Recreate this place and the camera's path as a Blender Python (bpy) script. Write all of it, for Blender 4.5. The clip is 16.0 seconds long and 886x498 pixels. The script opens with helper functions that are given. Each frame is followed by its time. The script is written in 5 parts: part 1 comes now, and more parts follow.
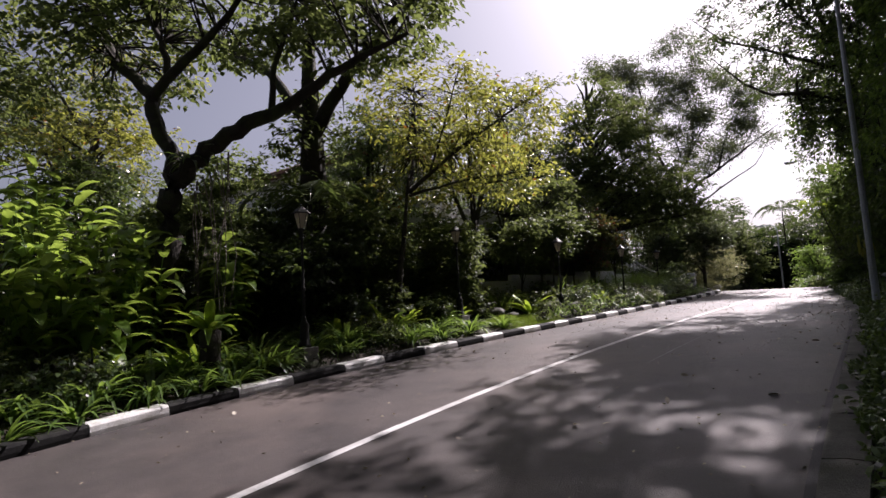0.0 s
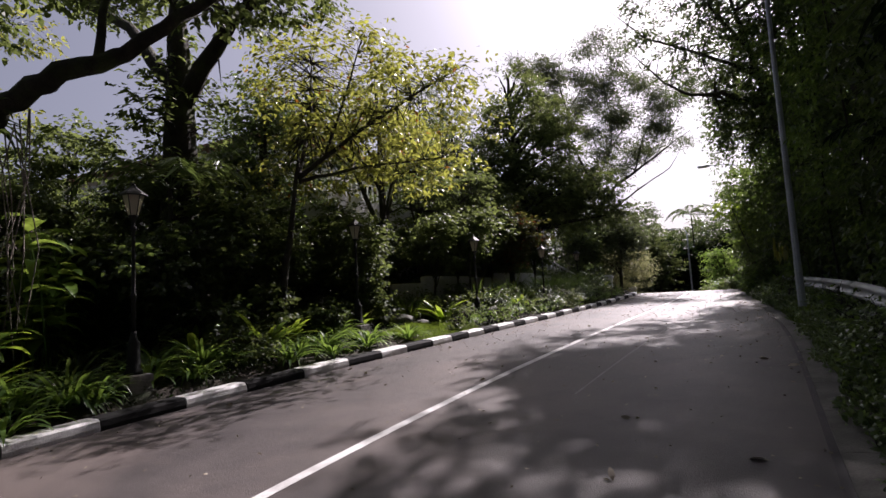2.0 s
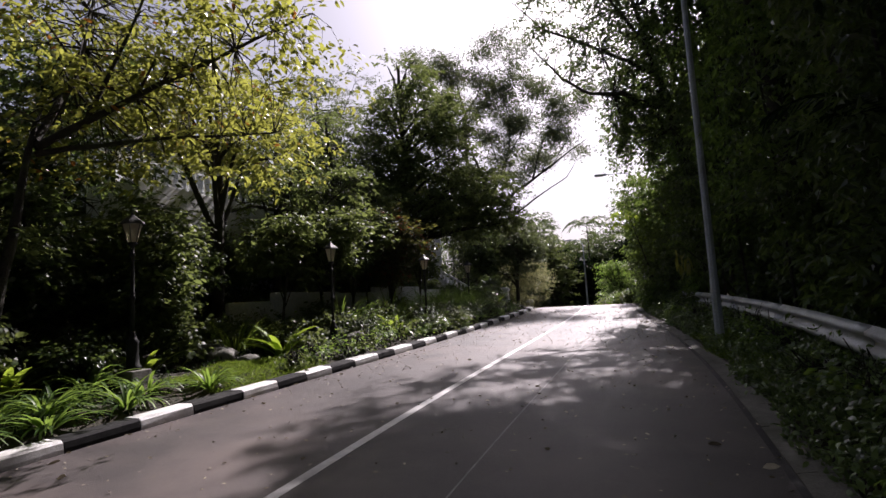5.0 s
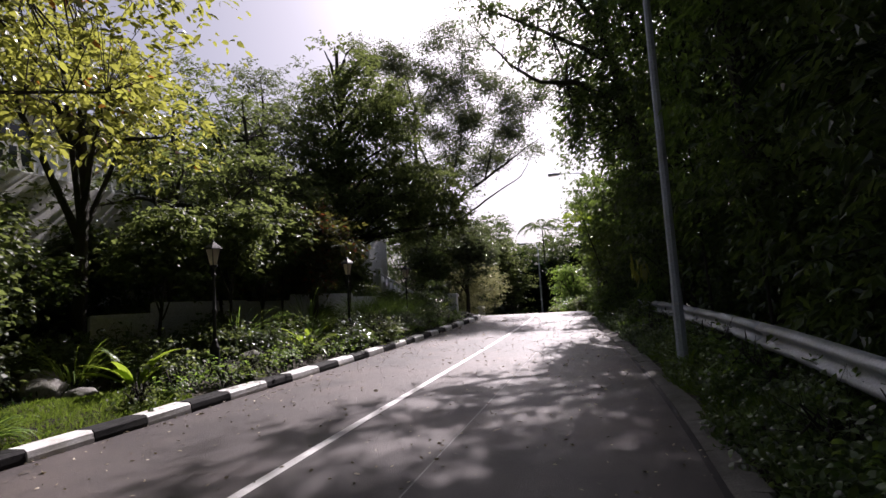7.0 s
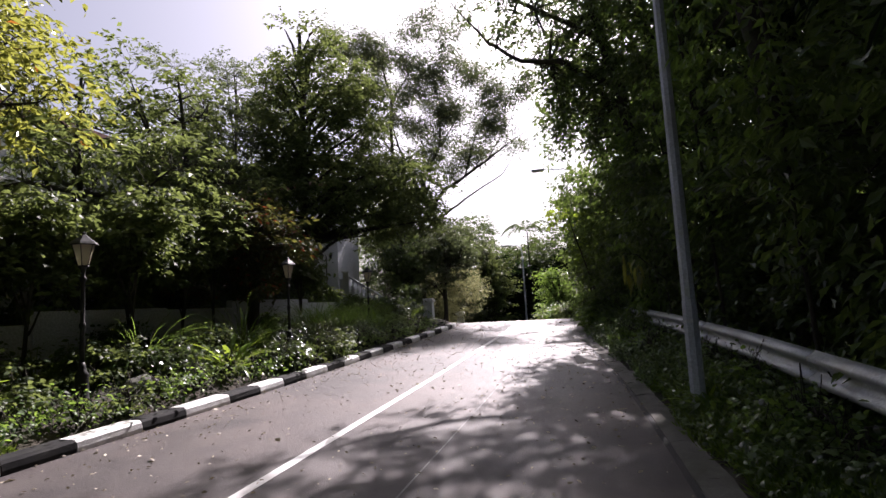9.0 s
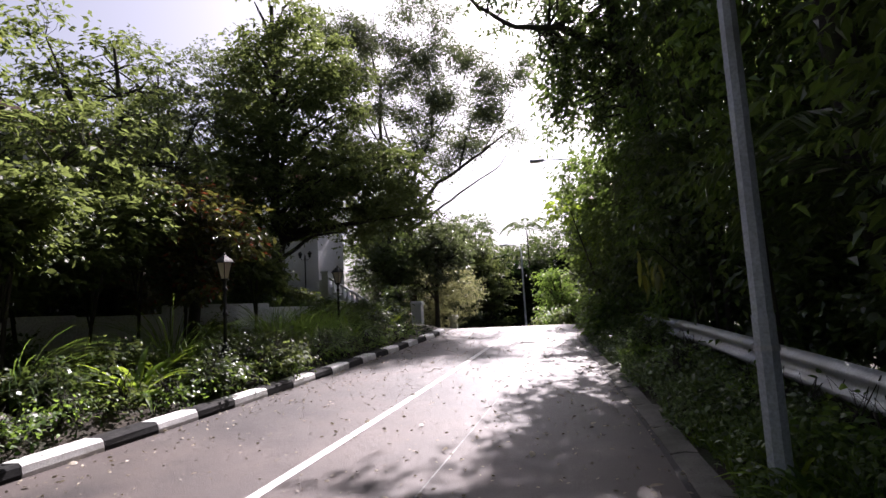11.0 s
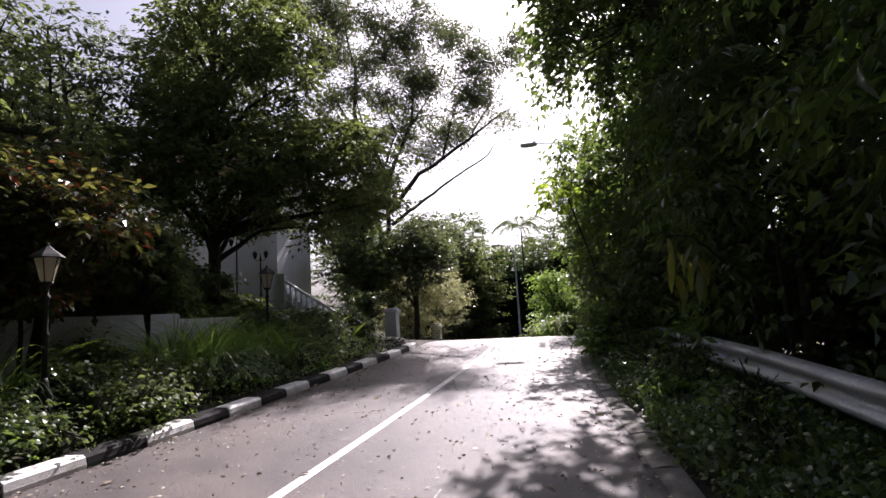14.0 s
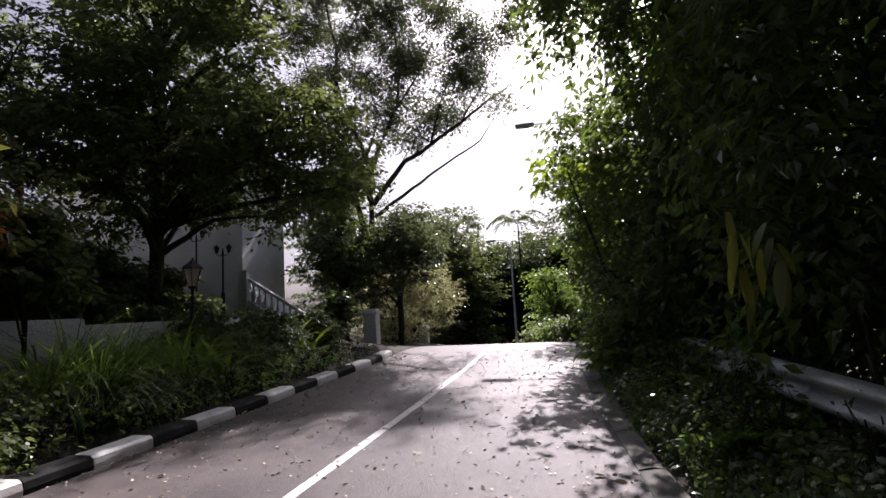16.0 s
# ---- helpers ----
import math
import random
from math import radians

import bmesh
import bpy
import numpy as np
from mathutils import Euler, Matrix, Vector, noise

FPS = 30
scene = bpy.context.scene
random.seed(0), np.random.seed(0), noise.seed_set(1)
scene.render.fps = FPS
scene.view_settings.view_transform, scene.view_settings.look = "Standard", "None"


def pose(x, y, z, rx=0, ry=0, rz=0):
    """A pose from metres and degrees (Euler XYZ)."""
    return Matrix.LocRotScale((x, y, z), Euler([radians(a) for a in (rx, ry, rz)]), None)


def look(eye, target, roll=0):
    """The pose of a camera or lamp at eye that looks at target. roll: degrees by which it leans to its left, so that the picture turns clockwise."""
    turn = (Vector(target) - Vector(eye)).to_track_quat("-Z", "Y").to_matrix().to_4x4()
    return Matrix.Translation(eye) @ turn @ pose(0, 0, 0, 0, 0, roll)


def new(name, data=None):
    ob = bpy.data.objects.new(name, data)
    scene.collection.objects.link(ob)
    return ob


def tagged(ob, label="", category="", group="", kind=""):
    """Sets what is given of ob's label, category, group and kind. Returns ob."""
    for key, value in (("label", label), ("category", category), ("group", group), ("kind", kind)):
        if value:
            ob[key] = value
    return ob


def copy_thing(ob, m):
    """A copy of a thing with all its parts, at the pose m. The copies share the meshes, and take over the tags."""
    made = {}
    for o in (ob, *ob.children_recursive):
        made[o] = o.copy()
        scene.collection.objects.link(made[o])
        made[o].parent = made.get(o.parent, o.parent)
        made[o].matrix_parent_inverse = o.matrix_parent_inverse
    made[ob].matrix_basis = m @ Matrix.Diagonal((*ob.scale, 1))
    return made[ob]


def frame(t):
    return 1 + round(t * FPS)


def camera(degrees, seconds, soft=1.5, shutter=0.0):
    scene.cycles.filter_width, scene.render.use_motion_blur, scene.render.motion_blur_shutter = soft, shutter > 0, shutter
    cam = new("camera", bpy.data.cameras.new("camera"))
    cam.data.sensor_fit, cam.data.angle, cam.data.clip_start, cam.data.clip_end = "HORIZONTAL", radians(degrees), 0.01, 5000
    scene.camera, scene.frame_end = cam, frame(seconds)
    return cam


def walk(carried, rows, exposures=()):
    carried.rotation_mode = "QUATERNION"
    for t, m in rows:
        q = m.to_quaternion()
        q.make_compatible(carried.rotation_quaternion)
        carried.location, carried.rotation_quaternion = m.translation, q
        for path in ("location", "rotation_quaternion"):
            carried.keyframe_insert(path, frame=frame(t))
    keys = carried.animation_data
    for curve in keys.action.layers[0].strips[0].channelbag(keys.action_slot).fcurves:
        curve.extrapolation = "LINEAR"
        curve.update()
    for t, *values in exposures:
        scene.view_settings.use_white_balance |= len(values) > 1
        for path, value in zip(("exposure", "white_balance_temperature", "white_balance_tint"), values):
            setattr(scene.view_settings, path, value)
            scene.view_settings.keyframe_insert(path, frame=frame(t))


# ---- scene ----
cam = camera(79.6, 16.0)
METRES, EYE, TILT, LEAN, TURN = 19.0, 1.5, 0.0, 0.0, 34.4
ROWS = [
    (0.0, 0.0, 0.0, 0.0, 0.31, 5.79, 3.04),
    (0.5, 0.0061, 0.0249, 0.0026, -2.19, 5.45, 3.16),
    (1.0, 0.0131, 0.0517, 0.0038, -5.24, 5.2, 3.1),
    (1.5, 0.025, 0.0795, 0.0058, -7.44, 5.22, 3.31),
    (2.0, 0.0339, 0.1094, 0.0074, -7.89, 5.31, 3.1),
    (2.5, 0.0435, 0.137, 0.0105, -8.86, 5.5, 3.12),
    (3.0, 0.056, 0.1651, 0.0131, -10.67, 5.49, 3.1),
    (3.5, 0.0696, 0.1907, 0.0155, -12.06, 5.78, 3.29),
    (4.0, 0.0888, 0.2168, 0.016, -12.7, 5.73, 3.33),
    (4.5, 0.1073, 0.2444, 0.0195, -15.93, 5.6, 3.34),
    (5.0, 0.1298, 0.2712, 0.0216, -18.01, 5.71, 3.34),
    (7.5, 0.2346, 0.3897, 0.0298, -22.69, 5.85, 3.28),
    (8.0, 0.2541, 0.4148, 0.0307, -23.01, 5.91, 3.21),
    (8.5, 0.2752, 0.4392, 0.0326, -23.17, 5.94, 3.34),
    (9.0, 0.2948, 0.4642, 0.0345, -23.49, 6.08, 3.15),
    (11.5, 0.3895, 0.5918, 0.0407, -23.27, 6.28, 3.05),
    (12.0, 0.4055, 0.6171, 0.0422, -23.37, 6.56, 3.01),
    (12.5, 0.4242, 0.6417, 0.0424, -23.29, 6.58, 3.11),
    (13.0, 0.4429, 0.6662, 0.0428, -23.34, 6.56, 3.11),
    (13.5, 0.4637, 0.6901, 0.0434, -23.22, 6.6, 3.08),
    (14.0, 0.4837, 0.7137, 0.0449, -23.44, 6.62, 3.23),
    (14.5, 0.5042, 0.7389, 0.0459, -23.51, 6.5, 3.14),
    (15.0, 0.5228, 0.7642, 0.0478, -23.56, 6.53, 3.13),
    (15.5, 0.5396, 0.791, 0.0486, -23.68, 6.37, 2.96),
    (16.0, 0.5575, 0.8168, 0.0494, -23.56, 6.43, 3.13),
]
walk(cam, [(t, pose(0, 0, EYE, TILT, LEAN, TURN) @ pose(METRES * x, METRES * y, METRES * z, 90 + pitch, roll, yaw)) for t, x, y, z, yaw, pitch, roll in ROWS],
     exposures=[(0.0, 0.85, 6050, 27), (5.0, 0.82, 6050, 27), (7.5, 0.88, 6050, 27), (8.0, 0.85, 6050, 27), (8.5, 1.0, 6050, 27), (9.0, 1.28, 6050, 27), (11.5, 1.5, 6000, 27), (13.5, 1.48, 6000, 27), (16.0, 1.08, 6000, 27)])

# ---- world and sun: the sun stands ahead, to the right of the road ----
SUN_AZ, SUN_EL = 5.0, 42.5            # degrees right of the road's direction (+y), degrees up
world = bpy.data.worlds.new("sky")
scene.world = world
world.use_nodes = True
wn = world.node_tree
sky = wn.nodes.new("ShaderNodeTexSky")
sky.sky_type, sky.sun_disc = "NISHITA", False
sky.sun_elevation, sky.sun_rotation = radians(SUN_EL), radians(SUN_AZ)
sky.air_density, sky.dust_density = 1.0, 4.5
haze = wn.nodes.new("ShaderNodeHueSaturation")
haze.inputs["Saturation"].default_value = 0.45
wn.links.new(sky.outputs[0], haze.inputs["Color"])
wn.links.new(haze.outputs[0], wn.nodes["Background"].inputs[0])
wn.nodes["Background"].inputs[1].default_value = 0.05
sun = new("sun", bpy.data.lights.new("sun", "SUN"))
sun.data.energy, sun.data.angle, sun.data.color = 5.0, radians(0.6), (1.0, 0.93, 0.82)
_a, _e = radians(SUN_AZ), radians(SUN_EL)
SUNWAY = Vector((math.sin(_a) * math.cos(_e), math.cos(_a) * math.cos(_e), math.sin(_e)))
sun.matrix_world = look(SUNWAY * 60, (0, 0, 0))

rng = np.random.default_rng(7)


# ---- materials ----
def material(name):
    m = bpy.data.materials.new(name)
    m.use_nodes = True
    nt = m.node_tree
    return m, nt, nt.nodes["Principled BSDF"]


def noise_node(nt, scale, detail=4.0, coords="Object", rough=0.55):
    tc = nt.nodes.new("ShaderNodeTexCoord")
    n = nt.nodes.new("ShaderNodeTexNoise")
    n.inputs["Scale"].default_value, n.inputs["Detail"].default_value, n.inputs["Roughness"].default_value = scale, detail, rough
    nt.links.new(tc.outputs[coords], n.inputs["Vector"])
    return n


def ramp(nt, source, stops):
    r = nt.nodes.new("ShaderNodeValToRGB")
    e = r.color_ramp.elements
    while len(e) < len(stops):
        e.new(0.5)
    for el, (p, c) in zip(e, stops):
        el.position, el.color = p, (*c, 1)
    nt.links.new(source, r.inputs[0])
    return r


def blend(nt, fac, a, b, mode="MIX"):
    m = nt.nodes.new("ShaderNodeMix")
    m.data_type, m.blend_type = "RGBA", mode
    for sock, v in ((m.inputs[0], fac), (m.inputs[6], a), (m.inputs[7], b)):
        if isinstance(v, (int, float)):
            sock.default_value = v
        elif isinstance(v, tuple):
            sock.default_value = (*v, 1)
        else:
            nt.links.new(v, sock)
    return m.outputs[2]


def bump(nt, bsdf, height, strength, distance=0.01):
    b = nt.nodes.new("ShaderNodeBump")
    b.inputs["Strength"].default_value, b.inputs["Distance"].default_value = strength, distance
    nt.links.new(height, b.inputs["Height"])
    nt.links.new(b.outputs[0], bsdf.inputs["Normal"])


def surface(name, low, high, scale, rough=0.8, fine=60.0, relief=0.3, stain=None, stain_scale=0.7, metal=0.0, dist=0.01, gloss=0.5):
    """A worn surface: colour between low and high at a middle scale, grain, stains at a large scale and fine relief."""
    m, nt, b = material(name)
    n1, n2 = noise_node(nt, scale), noise_node(nt, fine, 3)
    c = ramp(nt, n1.outputs[0], [(0.3, low), (0.7, high)]).outputs[0]
    g = ramp(nt, n2.outputs[0], [(0.3, (0.72, 0.72, 0.72)), (0.7, (1.15, 1.15, 1.15))]).outputs[0]
    c = blend(nt, 1.0, c, g, "MULTIPLY")
    if stain:
        n3 = noise_node(nt, stain_scale, 6, rough=0.65)
        f = ramp(nt, n3.outputs[0], [(0.48, (0, 0, 0)), (0.68, (1, 1, 1))]).outputs[0]
        c = blend(nt, f, c, stain)
    nt.links.new(c, b.inputs["Base Color"])
    b.inputs["Roughness"].default_value, b.inputs["Metallic"].default_value = rough, metal
    b.inputs["Specular IOR Level"].default_value = gloss
    bump(nt, b, n2.outputs[0], relief, dist)
    return m


def leaf_material(name, dark, light, glow, through_light=0.4, rough=0.32, odd=None, odd_share=0.04, gloss=0.45):
    """Leaves: every leaf its own shade, light shining through thin blades."""
    m, nt, b = material(name)
    geo = nt.nodes.new("ShaderNodeNewGeometry")
    stops = [(0.0, dark), (0.75, light), (1.0, tuple(min(1, v * 1.25) for v in light))]
    c = ramp(nt, geo.outputs["Random Per Island"], stops).outputs[0]
    g = ramp(nt, geo.outputs["Random Per Island"], [(0.0, tuple(v * 0.6 for v in glow)), (1.0, glow)]).outputs[0]
    if odd:
        f = ramp(nt, geo.outputs["Random Per Island"], [(odd_share, (1, 1, 1)), (odd_share + 0.005, (0, 0, 0))]).outputs[0]
        c, g = blend(nt, f, c, odd), blend(nt, f, g, odd)
    n = noise_node(nt, 18.0, 2)
    c = blend(nt, 0.5, c, ramp(nt, n.outputs[0], [(0.3, (0.5, 0.5, 0.5)), (0.7, (1.2, 1.2, 1.2))]).outputs[0], "MULTIPLY")
    nt.links.new(c, b.inputs["Base Color"])
    b.inputs["Roughness"].default_value = rough
    b.inputs["Specular IOR Level"].default_value = gloss
    tr = nt.nodes.new("ShaderNodeBsdfTranslucent")
    nt.links.new(g, tr.inputs[0])
    mix = nt.nodes.new("ShaderNodeMixShader")
    mix.inputs[0].default_value = through_light
    nt.links.new(b.outputs[0], mix.inputs[1])
    nt.links.new(tr.outputs[0], mix.inputs[2])
    nt.links.new(mix.outputs[0], nt.nodes["Material Output"].inputs[0])
    return m


ASPHALT = surface("asphalt", (0.056, 0.05, 0.05), (0.096, 0.084, 0.081), 1.3, 0.5, 90.0, 0.9, (0.125, 0.104, 0.096), 0.35, dist=0.008, gloss=0.22)
# Dark colour for the shaded gutter line on the road's right.
EDGE_SHADE = surface("edge_shade", (0.014, 0.014, 0.016), (0.03, 0.029, 0.031), 2.0, 0.6, 90.0, 0.7, (0.05, 0.046, 0.044), 0.8, dist=0.008, gloss=0.3)
SOIL = surface("soil", (0.022, 0.017, 0.012), (0.05, 0.038, 0.026), 3.0, 0.95, 40.0, 0.9, (0.03, 0.045, 0.015), 0.9, dist=0.03)
LINE_PAINT = surface("road_paint", (0.55, 0.55, 0.54), (0.75, 0.75, 0.74), 6.0, 0.6, 120.0, 0.4, (0.4, 0.39, 0.38), 2.5, dist=0.004)
FAINT_PAINT = surface("worn_road_paint", (0.2, 0.2, 0.2), (0.32, 0.32, 0.31), 9.0, 0.65, 120.0, 0.4, (0.1, 0.1, 0.1), 4.0, dist=0.004)
KERB_WHITE = surface("white_kerb_paint", (0.6, 0.6, 0.59), (0.8, 0.8, 0.79), 5.0, 0.6, 70.0, 0.45, (0.42, 0.41, 0.37), 1.7, dist=0.008)
KERB_BLACK = surface("black_kerb_paint", (0.01, 0.01, 0.011), (0.022, 0.022, 0.022), 5.0, 0.8, 70.0, 0.5, (0.03, 0.03, 0.027), 1.9, dist=0.008, gloss=0.15)
OLD_EDGING = surface("mossy_concrete", (0.11, 0.105, 0.092), (0.22, 0.21, 0.19), 3.0, 0.9, 60.0, 0.7, (0.07, 0.075, 0.05), 1.1, dist=0.012)
WHITE_WALL = surface("white_render", (0.74, 0.75, 0.77), (0.82, 0.83, 0.85), 1.5, 0.8, 30.0, 0.25, (0.6, 0.6, 0.58), 0.5, dist=0.01)
ROOF_TILE = surface("roof_tile", (0.2, 0.09, 0.06), (0.32, 0.15, 0.1), 3.0, 0.75, 30.0, 0.4, (0.1, 0.08, 0.06), 0.7)
BARK = surface("bark", (0.014, 0.011, 0.009), (0.042, 0.034, 0.026), 5.0, 0.9, 30.0, 0.9, (0.045, 0.06, 0.015), 1.6, dist=0.03)
PALE_BARK = surface("pale_bark", (0.12, 0.1, 0.08), (0.25, 0.22, 0.18), 4.0, 0.85, 30.0, 0.7, (0.07, 0.065, 0.05), 1.5, dist=0.02)
BLACK_IRON = surface("black_iron", (0.006, 0.007, 0.006), (0.015, 0.016, 0.015), 6.0, 0.55, 80.0, 0.2, metal=0.0, gloss=0.25)
GALVANISED = surface("galvanised_steel", (0.4, 0.42, 0.44), (0.54, 0.56, 0.58), 3.0, 0.42, 40.0, 0.15, (0.4, 0.39, 0.36), 1.2, metal=0.3)
POLE_PAINT = surface("grey_pole_paint", (0.4, 0.44, 0.5), (0.5, 0.54, 0.6), 2.0, 0.5, 40.0, 0.15, (0.24, 0.25, 0.26), 1.0)
ROCK = surface("garden_rock", (0.12, 0.115, 0.105), (0.25, 0.24, 0.22), 3.0, 0.9, 25.0, 0.8, (0.05, 0.06, 0.03), 2.0, dist=0.03)
FROSTED, _nt, _b = material("frosted_lantern_glass")
_b.inputs["Base Color"].default_value, _b.inputs["Roughness"].default_value = (0.62, 0.56, 0.4, 1), 0.35
_b.inputs["Transmission Weight"].default_value = 0.45
DARK_GLASS, _nt, _b = material("dark_window_glass")
_b.inputs["Base Color"].default_value, _b.inputs["Roughness"].default_value = (0.02, 0.025, 0.03, 1), 0.08

LEAF_YELLOW = leaf_material("yellow_green_leaf", (0.05, 0.07, 0.015), (0.12, 0.145, 0.035), (0.42, 0.44, 0.075), 0.52, odd=(0.3, 0.12, 0.02), odd_share=0.015)
LEAF_MID = leaf_material("mid_green_leaf", (0.022, 0.045, 0.012), (0.085, 0.12, 0.042), (0.24, 0.3, 0.08), 0.44, 0.48, gloss=0.25)
LEAF_DARK = leaf_material("dark_green_leaf", (0.018, 0.036, 0.012), (0.065, 0.1, 0.034), (0.17, 0.24, 0.05), 0.36, 0.3, gloss=0.6)
# Leaf green cut to near black, standing in for deep shade.
LEAF_SHADED = leaf_material("shade_darkened_leaf", (0.003, 0.008, 0.003), (0.01, 0.022, 0.007), (0.03, 0.06, 0.012), 0.3, 0.6, gloss=0.15)
LEAF_VINE = leaf_material("creeper_leaf", (0.016, 0.034, 0.01), (0.075, 0.12, 0.036), (0.22, 0.32, 0.06), 0.42, 0.34, gloss=0.5)
LEAF_GREY = leaf_material("grey_green_leaf", (0.03, 0.045, 0.025), (0.085, 0.1, 0.06), (0.2, 0.25, 0.09), 0.4)
LEAF_FERN = leaf_material("fern_leaf", (0.06, 0.12, 0.012), (0.13, 0.22, 0.025), (0.4, 0.55, 0.05), 0.45)
LEAF_GINGER = leaf_material("ginger_leaf", (0.07, 0.14, 0.015), (0.16, 0.27, 0.04), (0.4, 0.55, 0.08), 0.48, 0.35)
LEAF_LILY = leaf_material("strap_leaf", (0.03, 0.07, 0.02), (0.1, 0.17, 0.045), (0.3, 0.46, 0.07), 0.45, 0.4, gloss=0.35)
LEAF_VERGE = leaf_material("verge_leaf", (0.025, 0.048, 0.018), (0.14, 0.2, 0.08), (0.22, 0.34, 0.07), 0.35, 0.34, gloss=0.7)
LEAF_PALE = leaf_material("pale_leaf", (0.12, 0.13, 0.06), (0.3, 0.3, 0.17), (0.45, 0.46, 0.2), 0.4)
LEAF_RED = leaf_material("red_green_leaf", (0.03, 0.045, 0.018), (0.085, 0.1, 0.04), (0.2, 0.2, 0.04), 0.38, odd=(0.24, 0.07, 0.025), odd_share=0.1)
LEAF_DRY = leaf_material("fallen_leaf", (0.12, 0.09, 0.055), (0.45, 0.4, 0.3), (0.3, 0.25, 0.15), 0.15, 0.6)
GRASS = leaf_material("grass_blade", (0.04, 0.09, 0.012), (0.1, 0.18, 0.03), (0.3, 0.42, 0.05), 0.4, 0.5)


# ---- mesh building ----
def mesh_of(name, verts, faces, mat, smooth=False):
    """A mesh from an array of vertices and an array of faces that all have the same number of corners."""
    verts, faces = np.asarray(verts, float), np.asarray(faces, int)
    me = bpy.data.meshes.new(name)
    k = faces.shape[1]
    me.vertices.add(len(verts))
    me.vertices.foreach_set("co", verts.ravel())
    me.loops.add(faces.size)
    me.loops.foreach_set("vertex_index", faces.ravel())
    me.polygons.add(len(faces))
    me.polygons.foreach_set("loop_start", np.arange(len(faces)) * k)
    me.polygons.foreach_set("loop_total", np.full(len(faces), k))
    me.polygons.foreach_set("use_smooth", np.full(len(faces), smooth))
    me.update(calc_edges=True)
    me.validate()
    me.materials.append(mat)
    return me


def under(name, me, parent, label=""):
    ob = new(name, me)
    ob.parent = parent
    return tagged(ob, label)


def part(name, bm, mat, parent, label="", smooth=False):
    """Links a bmesh as one mesh object under a thing or a part."""
    me = bpy.data.meshes.new(name)
    bmesh.ops.recalc_face_normals(bm, faces=bm.faces)
    for f in bm.faces:
        f.smooth = smooth
    bm.to_mesh(me)
    bm.free()
    me.materials.append(mat)
    ob = new(name, me)
    if parent:
        ob.parent = parent
    return tagged(ob, label)


def thing(name, x, y, z, label, category, group="", turn=0.0):
    ob = new(name)
    ob.matrix_basis = pose(x, y, z, 0, 0, turn)
    return tagged(ob, label, category, group)


def box(bm, x0, y0, z0, x1, y1, z1, bev=0.0):
    r = bmesh.ops.create_cube(bm, size=1.0, matrix=Matrix.Translation(((x0 + x1) / 2, (y0 + y1) / 2, (z0 + z1) / 2)) @ Matrix.Diagonal((x1 - x0, y1 - y0, z1 - z0, 1)))
    if bev:
        es = list({e for v in r["verts"] for e in v.link_edges})
        bmesh.ops.bevel(bm, geom=es, offset=bev, segments=2, affect="EDGES", profile=0.5)
    return bm


def lathe(bm, profile, sides=12):
    """A turned solid from (radius, height) pairs."""
    rings = [[bm.verts.new((r * math.cos(2 * math.pi * i / sides), r * math.sin(2 * math.pi * i / sides), z)) for i in range(sides)] for r, z in profile]
    for a, b in zip(rings, rings[1:]):
        for i in range(sides):
            bm.faces.new((a[i], a[(i + 1) % sides], b[(i + 1) % sides], b[i]))
    bm.faces.new(rings[0][::-1])
    bm.faces.new(rings[-1])
    return bm


def tube_arrays(lines, sides=6):
    """Tubes along polylines of (x, y, z, radius): arrays of vertices and quads."""
    vs, fs, base = [], [], 0
    ang = np.linspace(0, 2 * np.pi, sides, endpoint=False)
    for line in lines:
        p = np.asarray(line, float)
        d = np.gradient(p[:, :3], axis=0)
        d /= np.linalg.norm(d, axis=1)[:, None] + 1e-9
        ref = np.where(np.abs(d[:, 2:3]) > 0.9, np.array([[1.0, 0, 0]]), np.array([[0, 0, 1.0]]))
        u = np.cross(d, ref)
        u /= np.linalg.norm(u, axis=1)[:, None] + 1e-9
        w = np.cross(d, u)
        ring = p[:, None, :3] + p[:, None, 3:4] * (np.cos(ang)[None, :, None] * u[:, None] + np.sin(ang)[None, :, None] * w[:, None])
        vs.append(ring.reshape(-1, 3))
        n = len(p)
        i, j = np.meshgrid(np.arange(n - 1), np.arange(sides), indexing="ij")
        k = (j + 1) % sides
        fs.append((np.stack([i * sides + j, i * sides + k, (i + 1) * sides + k, (i + 1) * sides + j], -1) + base).reshape(-1, 4))
        base += n * sides
    return np.concatenate(vs), np.concatenate(fs)


def unit(v):
    return v / (np.linalg.norm(v, axis=-1, keepdims=True) + 1e-9)


